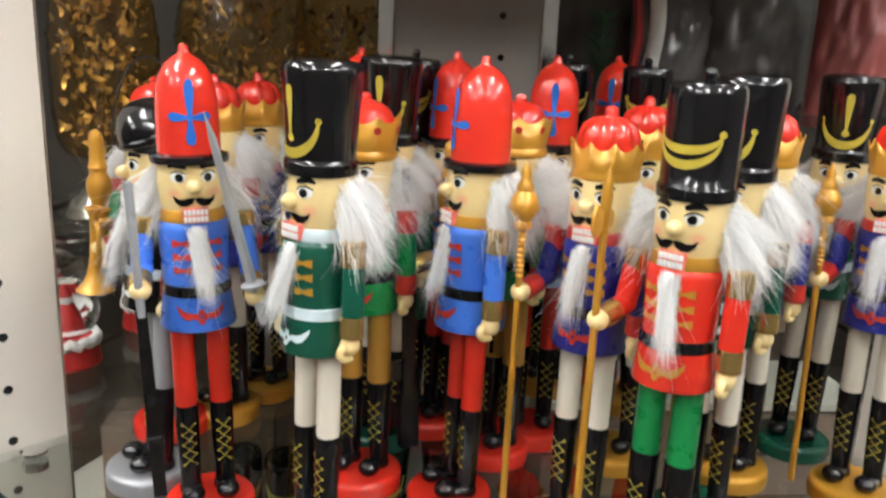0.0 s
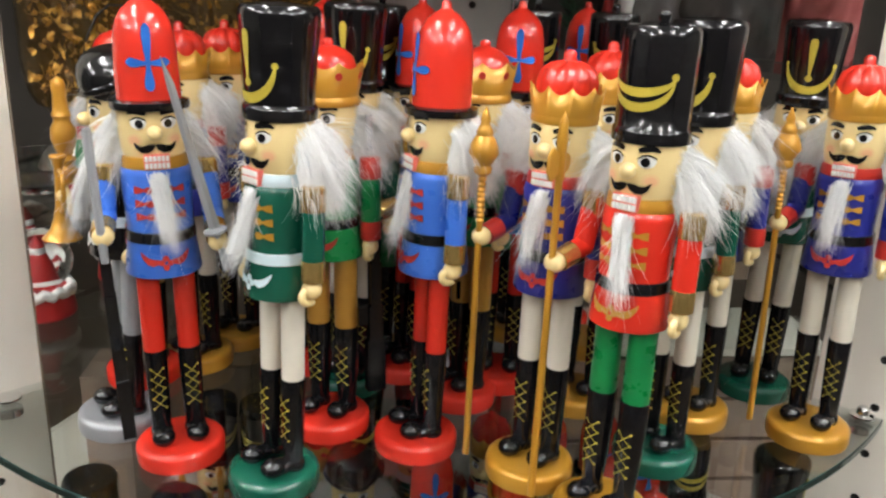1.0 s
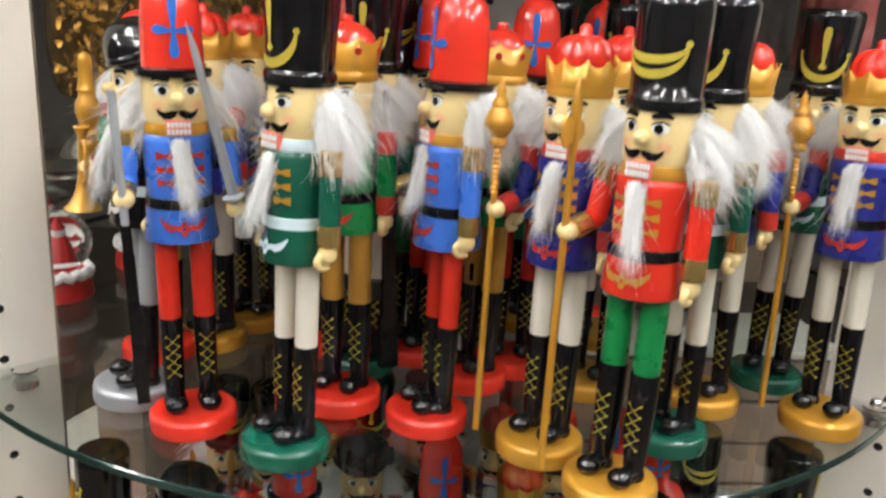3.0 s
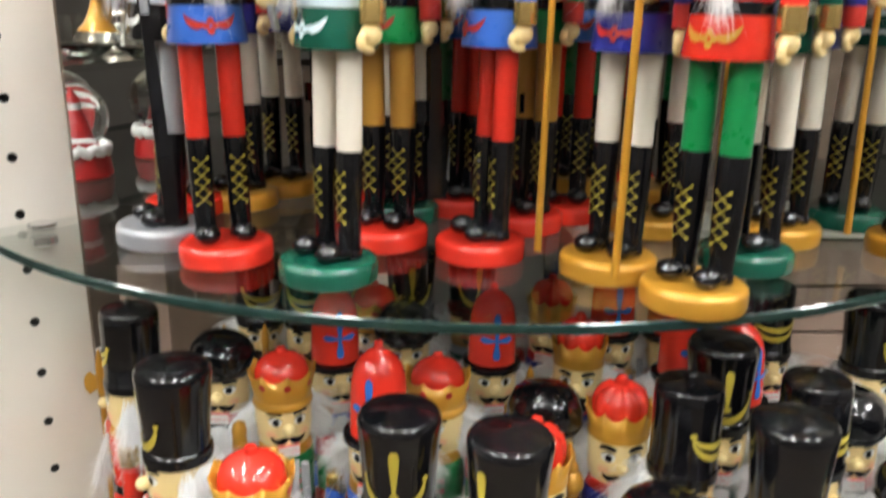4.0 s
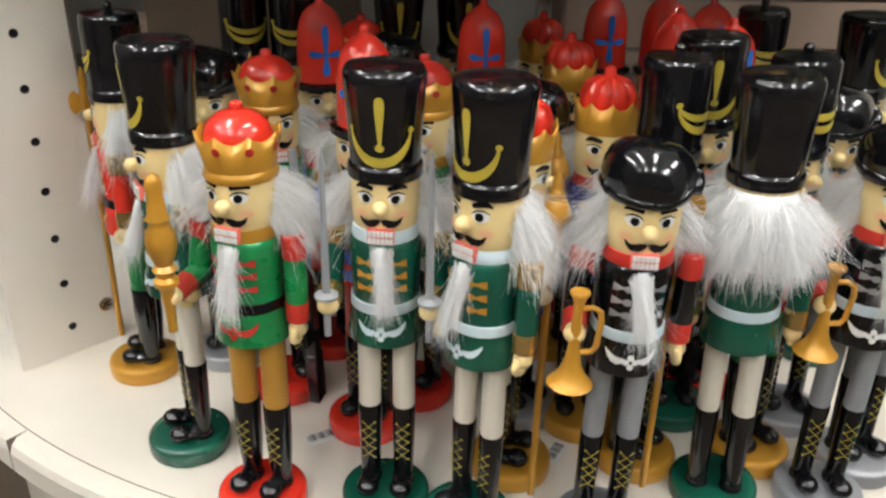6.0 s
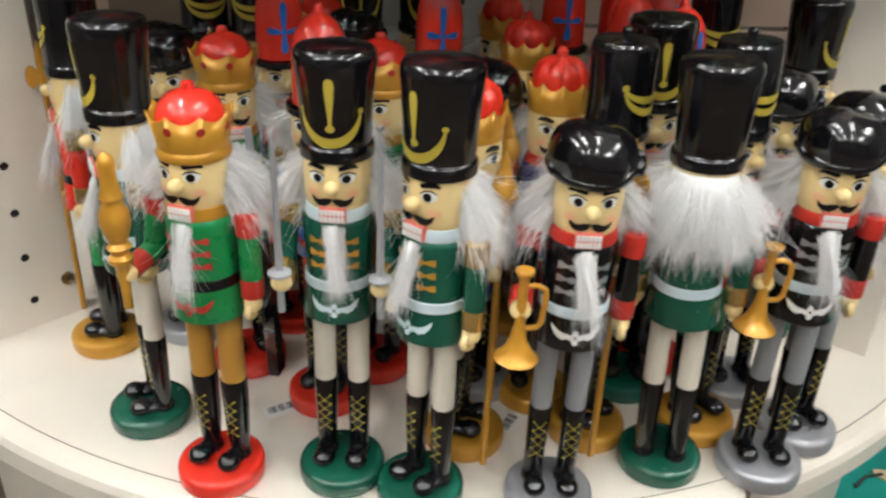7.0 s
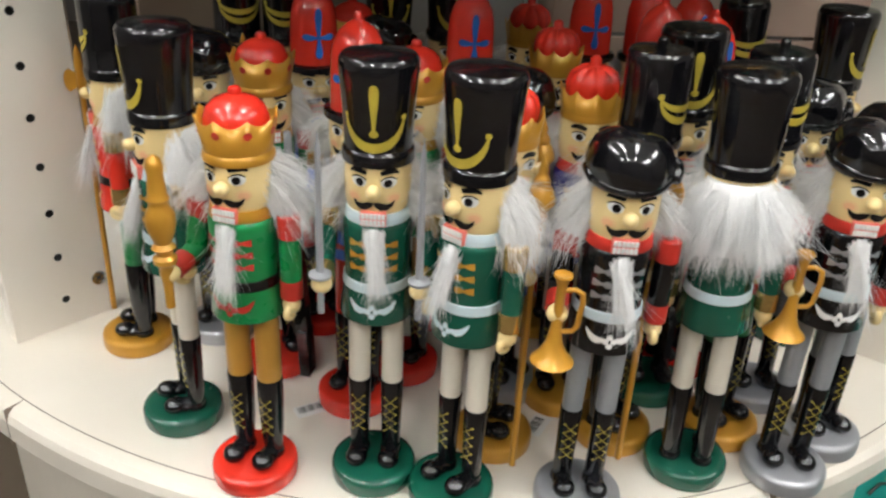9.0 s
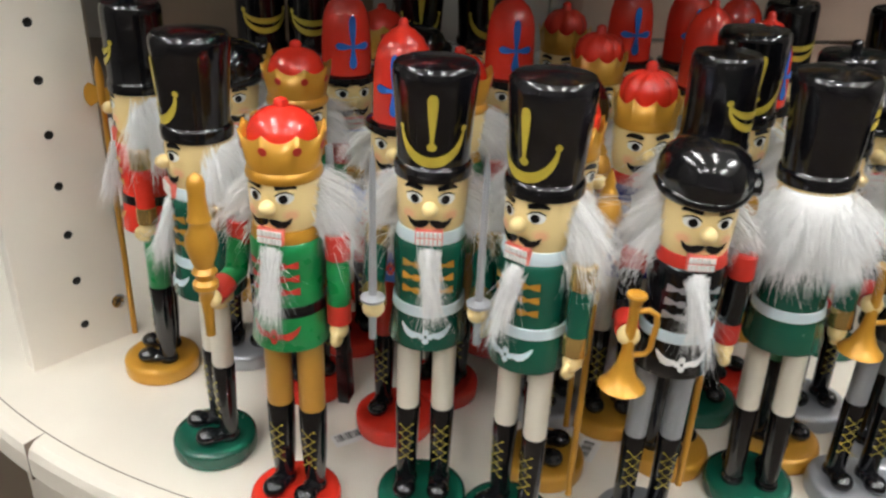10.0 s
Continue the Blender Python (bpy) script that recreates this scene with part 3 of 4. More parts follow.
# ---- the round display stand ----
DECK_Z, GLASS_Z = 0.80, 1.2535
WOOD = {
    "panel": material("cream_laminate", (0.87, 0.81, 0.72), 0.45, spread=0.035, scale=9, bump=0.04, bump_scale=900),
    "deck": material("white_painted_deck", (0.80, 0.74, 0.64), 0.38, spread=0.05, scale=14, bump=0.06, bump_scale=300),
    "edge": material("worn_brown_edge", (0.20, 0.15, 0.11), 0.5, spread=0.2),
    "floor": material("brown_shop_floor", (0.12, 0.09, 0.065), 0.4, spread=0.15, scale=6),
    "wall": material("stocked_wall", (0.13, 0.115, 0.10), 0.7, spread=0.04, scale=3),
    "ceiling": material("white_ceiling_tile", (0.78, 0.76, 0.72), 0.8, spread=0.04, scale=5),
    "dark": material("dark_hole", (0.02, 0.018, 0.015), 0.7),
    "chrome": material("chrome", (0.75, 0.75, 0.74), 0.12, metal=1.0),
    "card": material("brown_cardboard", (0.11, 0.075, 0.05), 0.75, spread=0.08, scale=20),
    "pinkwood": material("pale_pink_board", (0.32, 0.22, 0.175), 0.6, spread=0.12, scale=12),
    "teal": material("teal_felt_board", (0.0, 0.20, 0.165), 0.6, spread=0.06, scale=10),
}


def solid(name, verts, faces, mat, kind="structure", parent=None, smooth=False):
    me = bpy.data.meshes.new(name)
    me.from_pydata([tuple(v) for v in verts], [], faces)
    me.materials.append(mat)
    me.polygons.foreach_set("use_smooth", [smooth] * len(me.polygons))
    bm = bmesh.new()
    bm.from_mesh(me)
    bmesh.ops.recalc_face_normals(bm, faces=bm.faces)
    bm.to_mesh(me)
    bm.free()
    ob = new(name, me)
    if parent:
        ob.parent = parent
    elif kind:
        tagged(ob, kind=kind)
    return ob


def box(name, lo, hi, mat, m=None, bevel=0.0, kind="structure", parent=None):
    verts = [(x, y, z) for x in (lo[0], hi[0]) for y in (lo[1], hi[1]) for z in (lo[2], hi[2])]
    ob = solid(name, verts, [(0, 1, 3, 2), (4, 6, 7, 5), (0, 4, 5, 1), (2, 3, 7, 6), (0, 2, 6, 4), (1, 5, 7, 3)], mat, kind, parent)
    if m:
        ob.matrix_basis = m
    if bevel:
        bm = bmesh.new()
        bm.from_mesh(ob.data)
        bmesh.ops.bevel(bm, geom=bm.edges[:], offset=bevel, segments=2, profile=0.7, affect="EDGES")
        bm.to_mesh(ob.data)
        bm.free()
    return ob


def disc(name, cx, cy, radius, profile, mat, n=160, kind="structure", lo=0.0, hi=360.0):
    """A round slab, or a sector of one: profile of (inset, height) from the bottom edge up to the top edge."""
    verts, faces = [], []
    full = hi - lo >= 360
    count = n if full else n + 1
    for inset, z in profile:
        for k in range(count):
            a = radians(lo + (hi - lo) * k / n)
            verts.append((cx + (radius - inset) * math.cos(a), cy + (radius - inset) * math.sin(a), z))
    for i in range(len(profile) - 1):
        for k in range(n):
            a, b = i * count + k, i * count + (k + 1) % count
            faces.append((a, b, b + count, a + count))
    faces.append(tuple(range(count - 1, -1, -1)))
    faces.append(tuple((len(profile) - 1) * count + k for k in range(count)))
    if not full:
        faces.append(tuple(i * count for i in range(len(profile))))
        faces.append(tuple(i * count + count - 1 for i in reversed(range(len(profile)))))
    return solid(name, verts, faces, mat, kind)


DECK_C, DECK_R = (0.000, 0.5015), 0.785
GLASS_C, GLASS_R = (-0.020, 0.417), 0.6235

# shop room round the stand
box("floor", (-4, -4, -0.1), (4, 5, 0.0), WOOD["floor"])
box("ceiling", (-4, -4, 3.1), (4, 5, 3.2), WOOD["ceiling"])
box("wall_south", (-4, -4.1, 0), (4, -4, 3.1), WOOD["wall"])
box("wall_north", (-4, 5, 0), (4, 5.1, 3.1), WOOD["wall"])
box("wall_west", (-4.1, -4, 0), (-4, 5, 3.1), WOOD["wall"])
box("wall_east", (4, -4, 0), (4.1, 5, 3.1), WOOD["wall"])

glow = bpy.data.materials.new("lamp_diffuser")
glow.use_nodes = True
glow.node_tree.nodes["Principled BSDF"].inputs["Emission Color"].default_value = (0.97, 0.985, 0.985, 1)
glow.node_tree.nodes["Principled BSDF"].inputs["Emission Strength"].default_value = 98.0
for ix in range(4):
    for iy in range(2):
        x, y = -2.4 + 1.6 * ix, -2.5 + 1.9 * iy
        lamp = new("ceiling_light")
        lamp.location = (x, y, 3.1)
        tagged(lamp, "white fluorescent ceiling light with two tubes", "ceiling light", "ceiling lights")
        box("frame", (-0.16, -0.62, -0.035), (0.16, 0.62, -0.002), WOOD["ceiling"], parent=lamp, bevel=0.006)
        for q in (-1, 1):
            sh = Shape()
            rod(sh, "tube", (q * 0.075, -0.58, -0.062), (q * 0.075, 0.58, -0.062), 0.014, n=12)
            tube = new("tube", sh.mesh("tube", {"tube": glow}))
            tube.parent = lamp

# deck: a round white board with a rounded front edge on a drum
disc("deck", *DECK_C, DECK_R, [(0.014, 0.756), (0.004, 0.7575), (0.0, 0.763), (0.0, 0.785), (0.003, 0.793), (0.009, 0.7985), (0.018, DECK_Z)], WOOD["deck"])
disc("deck_base", *DECK_C, DECK_R - 0.065, [(0.0, 0.0), (0.0, 0.7555)], WOOD["deck"])


def upright_panel(name, front, back, outward, top):
    """A drilled upright board from its front edge to its back edge, with rows of shelf-pin holes."""
    a, b = Vector((*front, 0)), Vector((*back, 0))
    along = (b - a).normalized()
    side = Vector((*outward, 0))
    side = (side - along * side.dot(along)).normalized()
    m = Matrix(((along.x, side.x, 0, a.x), (along.y, side.y, 0, a.y), (0, 0, 1, 0), (0, 0, 0, 1)))
    ob = box(name, (0, 0, DECK_Z), ((b - a).length, 0.022, top), WOOD["panel"], m, 0.0012)
    return ob, m


# Back board's laminate: the shade it stands in is put into a greyer colour.
shaded_laminate = material("laminate_in_shade", (0.33, 0.305, 0.28), 0.5, spread=0.05, scale=9)


def drill(ob, spots, radius=0.0045, depth=0.012):
    """Cuts round shelf-pin holes into the board's inner face."""
    sh = Shape()
    for u, z in spots:
        rod(sh, "dark", (u, -0.004, z), (u, depth, z), radius, n=14)
    cutter = new("cutter", sh.mesh("cutter", WOOD))
    cutter.matrix_basis = ob.matrix_basis
    ob.data.materials.append(WOOD["dark"])
    cut = ob.modifiers.new("holes", "BOOLEAN")
    cut.operation, cut.object, cut.solver = "DIFFERENCE", cutter, "EXACT"
    cut.material_mode = "TRANSFER"
    bpy.context.view_layer.update()
    made = bpy.data.meshes.new_from_object(ob.evaluated_get(bpy.context.evaluated_depsgraph_get()))
    ob.modifiers.clear()
    ob.data = made
    bpy.data.objects.remove(cutter)


HOLE_Z = [1.424 - 0.0536 * k for k in range(-8, 12)]
left, _ = upright_panel("panel_left", (-0.479, -0.036), (-0.4015, 0.0445), (-1, 1), 1.85)
drill(left, [(0.060, z) for z in HOLE_Z])
right, _ = upright_panel("panel_right", (0.506, -0.004), (0.412, 0.071), (1, 1), 1.85)
drill(right, [(0.060, z) for z in HOLE_Z])
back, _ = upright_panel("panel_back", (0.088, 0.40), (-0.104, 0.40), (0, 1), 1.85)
back.data.materials[0] = shaded_laminate
drill(back, [(0.051, z) for z in HOLE_Z])
# Unseen round board, added to keep ceiling light off the back of the stand.
disc("shade_board", 0.0, 0.50, 0.60, [(0.0, 1.8505), (0.0, 1.88)], WOOD["panel"])
for x in (-0.1155, 0.0995):
    box("back_post", (x - 0.010, 0.395, DECK_Z), (x + 0.010, 0.425, 1.85), WOOD["chrome"], None, 0.002)
trim = box("trim", (-0.0015, -0.0012, DECK_Z + 0.001), (0.0, 0.0225, 1.85), WOOD["edge"], left.matrix_basis @ Matrix.Translation((0.1135, 0, 0)))

# glass shelf with its green edge
def clear_sheet(name, tint, gloss):
    """Flat clear glass: it lets tinted light through, and its upper face mirrors more at a glancing view."""
    m = bpy.data.materials.new(name)
    m.use_nodes = True
    n, links = m.node_tree.nodes, m.node_tree.links
    n.remove(n["Principled BSDF"])
    see = n.new("ShaderNodeBsdfTransparent")
    see.inputs["Color"].default_value = tint
    if not gloss:
        links.new(see.outputs["BSDF"], n["Material Output"].inputs["Surface"])
        return m
    mirror = n.new("ShaderNodeBsdfGlossy")
    mirror.inputs["Roughness"].default_value = 0.015
    weight = n.new("ShaderNodeLayerWeight")
    weight.inputs["Blend"].default_value = 0.5
    steep = n.new("ShaderNodeMath")
    steep.operation = "POWER"
    steep.inputs[1].default_value = 5.0
    links.new(weight.outputs["Facing"], steep.inputs[0])
    share = n.new("ShaderNodeMath")
    share.operation = "MULTIPLY_ADD"
    share.inputs[1].default_value, share.inputs[2].default_value = 0.90, 0.085
    links.new(steep.outputs["Value"], share.inputs[0])
    mix = n.new("ShaderNodeMixShader")
    links.new(share.outputs["Value"], mix.inputs["Fac"])
    links.new(see.outputs["BSDF"], mix.inputs[1])
    links.new(mirror.outputs["BSDF"], mix.inputs[2])
    links.new(mix.outputs["Shader"], n["Material Output"].inputs["Surface"])
    return m


glass = clear_sheet("shelf_glass", (0.86, 0.885, 0.872, 1), True)
glass_under = clear_sheet("shelf_glass_underside", (0.86, 0.885, 0.872, 1), False)
rim = bpy.data.materials.new("ground_green_glass_edge")
rim.use_nodes = True
rp = rim.node_tree.nodes["Principled BSDF"]
rp.inputs["Base Color"].default_value = (0.010, 0.028, 0.024, 1)
rp.inputs["Roughness"].default_value = 0.12
shelf = disc("glass_shelf", *GLASS_C, GLASS_R, [(0.0012, GLASS_Z - 0.0085), (0.0, GLASS_Z - 0.0073), (0.0, GLASS_Z - 0.0012), (0.0012, GLASS_Z)], glass)


def glaze(ob):
    """Ground dark edge and clear faces for a glass shelf."""
    ob.data.materials.append(rim)
    ob.data.materials.append(glass_under)
    for poly in ob.data.polygons:
        poly.material_index = 0 if poly.normal.z > 0.9 else 2 if poly.normal.z < -0.9 else 1


glaze(shelf)


def shelf_pin(x, y, turn, high):
    thing = new("shelf_pin")
    thing.matrix_basis = pose(x, y, GLASS_Z, 0, 0, turn)
    tagged(thing, "clear suction shelf pin with chrome screw under glass", "shelf pin", "shelf pins")
    sh = Shape()
    turned(sh, [(0.010, -0.018), (0.0125, -0.016), (0.0120, -0.0095), (0.006, -0.0088)], "chrome", n=24)
    rod(sh, "chrome", (0, 0, -0.014), (0, 0.03, -0.014), 0.004)
    ob = new("cup", sh.mesh("cup", WOOD))
    ob.parent = thing
    sh = Shape()
    turned(sh, [(0.009, 0.0003), (0.0125, 0.001), (0.0125, 0.003), (0.007, 0.0045), (0.006, 0.004 + 0.6 * high), (0.0045, 0.0045 + 0.7 * high)], "chrome", n=24)
    ob = new("cap", sh.mesh("cap", WOOD))
    ob.parent = thing


shelf_pin(-0.416, 0.004, 45, 0.001)
shelf_pin(0.447, 0.032, -45, 0.010)

# upper shelf figures: kind, place, turn, lean
UPPER = [
    ("guard_armed", -0.218, -0.081, 23, -1.2), ("soldier", -0.128, -0.120, -43, 0.8), ("guard", -0.011, -0.053, -65, 0.8),
    ("emperor", 0.090, -0.092, -37, 0.4), ("halberdier", 0.141, -0.156, -41, 0.4), ("emperor", 0.370, -0.012, -41, -1.6),
    ("bugler", -0.289, -0.034, -55, 2.4), ("king", -0.302, 0.066, 5, -0.5), ("king", -0.094, -0.024, -20, -0.8),
    ("emperor", -0.256, 0.102, -25, -1.2), ("emperor", -0.226, 0.165, -15, -1.2), ("soldier", -0.088, 0.062, -17, 0.6),
    ("king", 0.030, 0.040, -50, 0.4), ("guard", -0.033, 0.099, -55, 0.8), ("guard", 0.072, 0.083, -6, 0.4),
    ("emperor", 0.150, 0.040, -30, 0.4), ("soldier", 0.208, -0.062, -53, -0.8), ("emperor", 0.262, 0.018, -45, -1.2),
    ("soldier", 0.350, 0.084, -26, 1.0), ("guard", -0.126, 0.110, -35, 0.8),
    ("halberdier", 0.180, 0.174, -5, 0.4), ("halberdier", -0.070, 0.137, -15, 0.8), ("halberdier", 0.101, 0.213, -5, 0.4),
    ("guard", 0.160, 0.251, -25, 0.4), ("bugler", 0.030, 0.122, -30, 0.4),
]
for kind, x, y, turn, lean in UPPER:
    place(kind, x, y, GLASS_Z, turn, "nutcrackers on the glass shelf", lean, 0.994)

LOWER = [
    ("king", -0.175, -0.217, -17, 0.2), ("soldier_armed", -0.068, -0.211, -3, 0.2), ("soldier", 0.003, -0.236, -41, 0.2),
    ("bugler", 0.115, -0.239, -1, 0.8), ("soldier", 0.225, -0.187, 163, -1.8), ("bugler", 0.317, -0.191, -7, 0.2),
    ("bugler", 0.371, -0.140, 14, -1.4), ("soldier", -0.262, -0.143, -59, 0.7), ("halberdier", -0.349, -0.018, -80, 0.9),
    ("king", -0.186, -0.045, 22, 0.2), ("guard", -0.096, -0.105, -13, 0.2), ("king", -0.050, -0.048, -23, 0.2),
    ("emperor", 0.043, -0.161, 69, 0.0), ("bugler", 0.057, -0.075, 40, 0.0), ("halberdier", 0.162, -0.144, 49, -0.4),
    ("emperor", 0.115, -0.089, -1, -0.4), ("halberdier", 0.273, -0.131, 27, -2.0), ("soldier", 0.214, -0.067, -3, -2.0),
    ("bugler", 0.327, -0.069, -3, -2.0), ("bugler", -0.264, 0.012, 2, 0.7), ("halberdier", -0.256, 0.143, 22, 0.7),
    ("guard", -0.151, 0.041, 21, 0.2), ("guard", 0.007, 0.047, 9, 0.2), ("emperor", 0.097, 0.054, -11, -0.4),
    ("guard", 0.147, 0.138, 5, -0.4), ("guard", 0.201, 0.030, 17, -0.4), ("guard", 0.221, 0.141, 7, -2.0),
    ("guard", 0.248, -0.021, 32, -2.0), ("guard", 0.261, 0.099, 12, -2.0), ("soldier", 0.404, 0.060, 46, -1.0),
    ("halberdier", 0.311, 0.095, 7, -2.0), ("bugler", -0.086, 0.106, 7, 0.2), ("halberdier", -0.199, 0.139, 7, 0.2),
    ("soldier", -0.086, 0.183, 7, 0.2), ("soldier", -0.013, 0.192, 17, 0.2), ("king", -0.125, 0.143, 7, 0.2), ("emperor", 0.078, 0.176, -23, -0.4),
]
for kind, x, y, turn, lean in LOWER:
    place(kind, x, y, DECK_Z, turn, "nutcrackers on the white deck", lean)


# ---- goods on the other sides of the stand ----
STUFF = {
    "brass": material("gold_leaf_filling", (0.68, 0.46, 0.18), 0.32, metal=0.55, spread=0.35, scale=70),
    "bark": material("dark_brown_filling", (0.10, 0.055, 0.025), 0.5, spread=0.3),
    "honey": material("honey_tinted_glass", (0.90, 0.74, 0.44), 0.05, spread=0.1, scale=20, bump=0.3, bump_scale=70, glass=1.0),
    "silver": material("silvered_glass", (0.62, 0.58, 0.50), 0.16, metal=0.9, spread=0.35, scale=35, bump=0.3, bump_scale=90),
    "clear": material("clear_glass", (0.93, 0.95, 0.94), 0.04, bump=0, glass=1.0),
    "wire": material("dark_wire", (0.03, 0.025, 0.02), 0.4),
    "gift_red": material("red_glazed_base", (0.42, 0.02, 0.02), 0.3, coat=0.3),
    "icing": material("white_icing", (0.82, 0.80, 0.77), 0.6, bump=0.4),
    "film": material("grey_plastic_film", (0.13, 0.118, 0.112), 0.25, spread=0.4, scale=14, glass=0.2),
    "rosy": material("printed_red_card", (0.24, 0.055, 0.05), 0.4, spread=0.5, scale=18),
    "leaf": material("green_sprig", (0.03, 0.10, 0.045), 0.5, spread=0.4),
    "paper": material("white_paper", (0.80, 0.79, 0.76), 0.6),
    "ink": material("black_ink", (0.03, 0.03, 0.03), 0.6),
    "kraft": material("beige_tag", (0.58, 0.40, 0.25), 0.6, spread=0.2),
    "slate": material("dark_slate_board", (0.030, 0.036, 0.042), 0.5, spread=0.25, scale=30),
}


def piece(name, sh, parent=None, at=None, label="", category="", group=""):
    ob = new(name, sh.mesh(name, STUFF))
    if parent:
        ob.parent = parent
    if at:
        ob.matrix_basis = at
    if label:
        tagged(ob, label, category, group)
    return ob


def thing(name, m, label, category, group=""):
    ob = new(name)
    ob.matrix_basis = m
    return tagged(ob, label, category, group)


def side_shelf(name, z, lo, hi):
    ob = disc(name, *GLASS_C, GLASS_R, [(0.0012, z - 0.0085), (0.0, z - 0.0073), (0.0, z - 0.0012), (0.0012, z)], glass, n=60, lo=lo, hi=hi)
    glaze(ob)


WEST_Z = 1.385
side_shelf("glass_shelf_west", WEST_Z, 100, 216)
side_shelf("glass_shelf_east", 1.575, -34, 80)


FIRST_GOODS = set(scene.objects)


def vase(x, y, z, r, h, label):
    """A bellied glass jar with ridged shoulders, full of curled gold and brown leaves."""
    v = thing("vase", pose(x, y, z), label, "vase", "amber glass vases")
    foot = WEST_Z + 0.0005 - z
    sh = Shape()
    turned(sh, [(r * 0.86, foot), (r * 0.90, foot + 0.004), (r * 0.80, foot * 0.78), (r * 0.52, foot * 0.52), (r * 0.46, foot * 0.34), (r * 0.58, foot * 0.12), (r * 0.70, -0.0005)], "silver", n=40)
    piece("foot", sh, v, None)
    outer = [(r * 0.70, 0.0), (r * 0.80, 0.003), (r * 0.93, h * 0.06), (r, h * 0.16), (r, h * 0.44)]
    for k in range(4):
        q = 0.46 + 0.055 * k
        outer += [(r * (1.015 - 0.035 * k), h * q), (r * (0.975 - 0.035 * k), h * (q + 0.027))]
    outer += [(r * 0.78, h * 0.72), (r * 0.60, h * 0.82), (r * 0.56, h * 0.92), (r * 0.64, h)]
    inner = [(max(0.002, a - 0.003), max(0.004, b)) for a, b in reversed(outer)]
    sh = Shape()
    turned(sh, outer + inner, "honey", n=44)
    piece("body", sh, v).visible_shadow = False
    rng = random.Random(int(1000 * r) + int(-1000 * x))
    sh = Shape()
    for i in range(340):
        a, d = rng.uniform(0, 2 * math.pi), r * 0.86 * math.sqrt(rng.uniform(0.15, 1))
        m = pose(d * math.cos(a), d * math.sin(a), rng.uniform(0.010, h * 0.66), rng.uniform(0, 360), rng.uniform(0, 360), rng.uniform(0, 360))
        long, wide, curl = rng.uniform(0.010, 0.022), rng.uniform(0.004, 0.009), rng.uniform(0.002, 0.007)
        verts = []
        for k in range(6):
            t = k / 5 - 0.5
            w = wide * (1 - (2 * t) ** 2) * 0.5 + 0.0006
            verts += [m @ Vector((t * long, w, curl * 4 * t * t)), m @ Vector((t * long, -w, curl * 4 * t * t + 0.001))]
        paint = "brass" if rng.random() < 0.74 else "bark"
        sh.add(verts, [(2 * k, 2 * k + 1, 2 * k + 3, 2 * k + 2) for k in range(5)], paint)
    piece("filling", sh, v)


vase(-0.470, 0.440, 1.478, 0.075, 0.36, "amber glass vase with gold filling on glass shelf")
vase(-0.285, 0.500, 1.478, 0.100, 0.365, "wide amber glass vase with gold filling on glass shelf")
vase(-0.145, 0.600, 1.478, 0.075, 0.34, "amber glass vase standing behind the drilled panel")
coil = thing("wire_ornament", pose(-0.375, 0.37, WEST_Z + 0.0005), "loose dark wire ornament standing on glass shelf", "ornament")
rng = random.Random(3)
for i in range(7):
    cx, cy, r = rng.uniform(-0.03, 0.03), rng.uniform(-0.02, 0.02), rng.uniform(0.025, 0.05)
    sh = Shape()
    bent(sh, "wire", [(cx + r * math.cos(a), cy + 0.01 * math.sin(2 * a + i), 0.002 + 2.5 * r + 2.5 * r * math.sin(a)) for a in [0.35 * k for k in range(19)]], 0.0016, 6)
    piece("loop", sh, coil)


def bowl(x, y, z, r, h):
    sh = Shape()
    turned(sh, [(r * 0.5, 0.0005), (r * 0.9, h * 0.3), (r, h), (r * 0.96, h), (r * 0.86, h * 0.32), (r * 0.4, 0.006)], "clear", n=36)
    piece("glass_bowl", sh, None, pose(x, y, z), "small clear glass bowl on glass shelf", "bowl", "clear glass bowls")


bowl(-0.480, 0.290, WEST_Z, 0.055, 0.05)
bowl(-0.385, 0.280, WEST_Z, 0.045, 0.045)


def snow_globe(x, y, z, s):
    g = thing("snow_globe", pose(x, y, z, 0, 0, 25) @ Matrix.Scale(s, 4), "glass snow globe with red figure and iced red base", "snow globe", "snow globes")
    sh = Shape()
    turned(sh, [(0.044, 0.0), (0.047, 0.004), (0.045, 0.020), (0.040, 0.040), (0.036, 0.044)], "gift_red", n=36)
    piece("base", sh, g)
    sh = Shape()
    bent(sh, "icing", [(0.041 * math.cos(k * math.pi / 24), 0.041 * math.sin(k * math.pi / 24), 0.040 - 0.004 * math.sin(k * 1.7)) for k in range(49)], 0.0075, 10)
    piece("icing", sh, g)
    sh = Shape()
    ball(sh, "clear", (0, 0, 0.086), (0.048, 0.048, 0.048), 28)
    piece("globe", sh, g).visible_shadow = False
    sh = Shape()
    turned(sh, [(0.016, 0.050), (0.018, 0.058), (0.012, 0.082), (0.007, 0.094)], "gift_red", n=20)
    ball(sh, "icing", (0, 0, 0.096), (0.008, 0.008, 0.008), 12)
    turned(sh, [(0.008, 0.101), (0.001, 0.116)], "gift_red", n=14)
    turned(sh, [(0.019, 0.056), (0.0195, 0.060), (0.018, 0.063)], "icing", n=20)
    piece("inner_figure", sh, g)


snow_globe(-0.455, 0.190, GLASS_Z, 0.82)
snow_globe(-0.510, 0.300, GLASS_Z, 0.86)
snow_globe(-0.390, 0.330, GLASS_Z, 0.89)


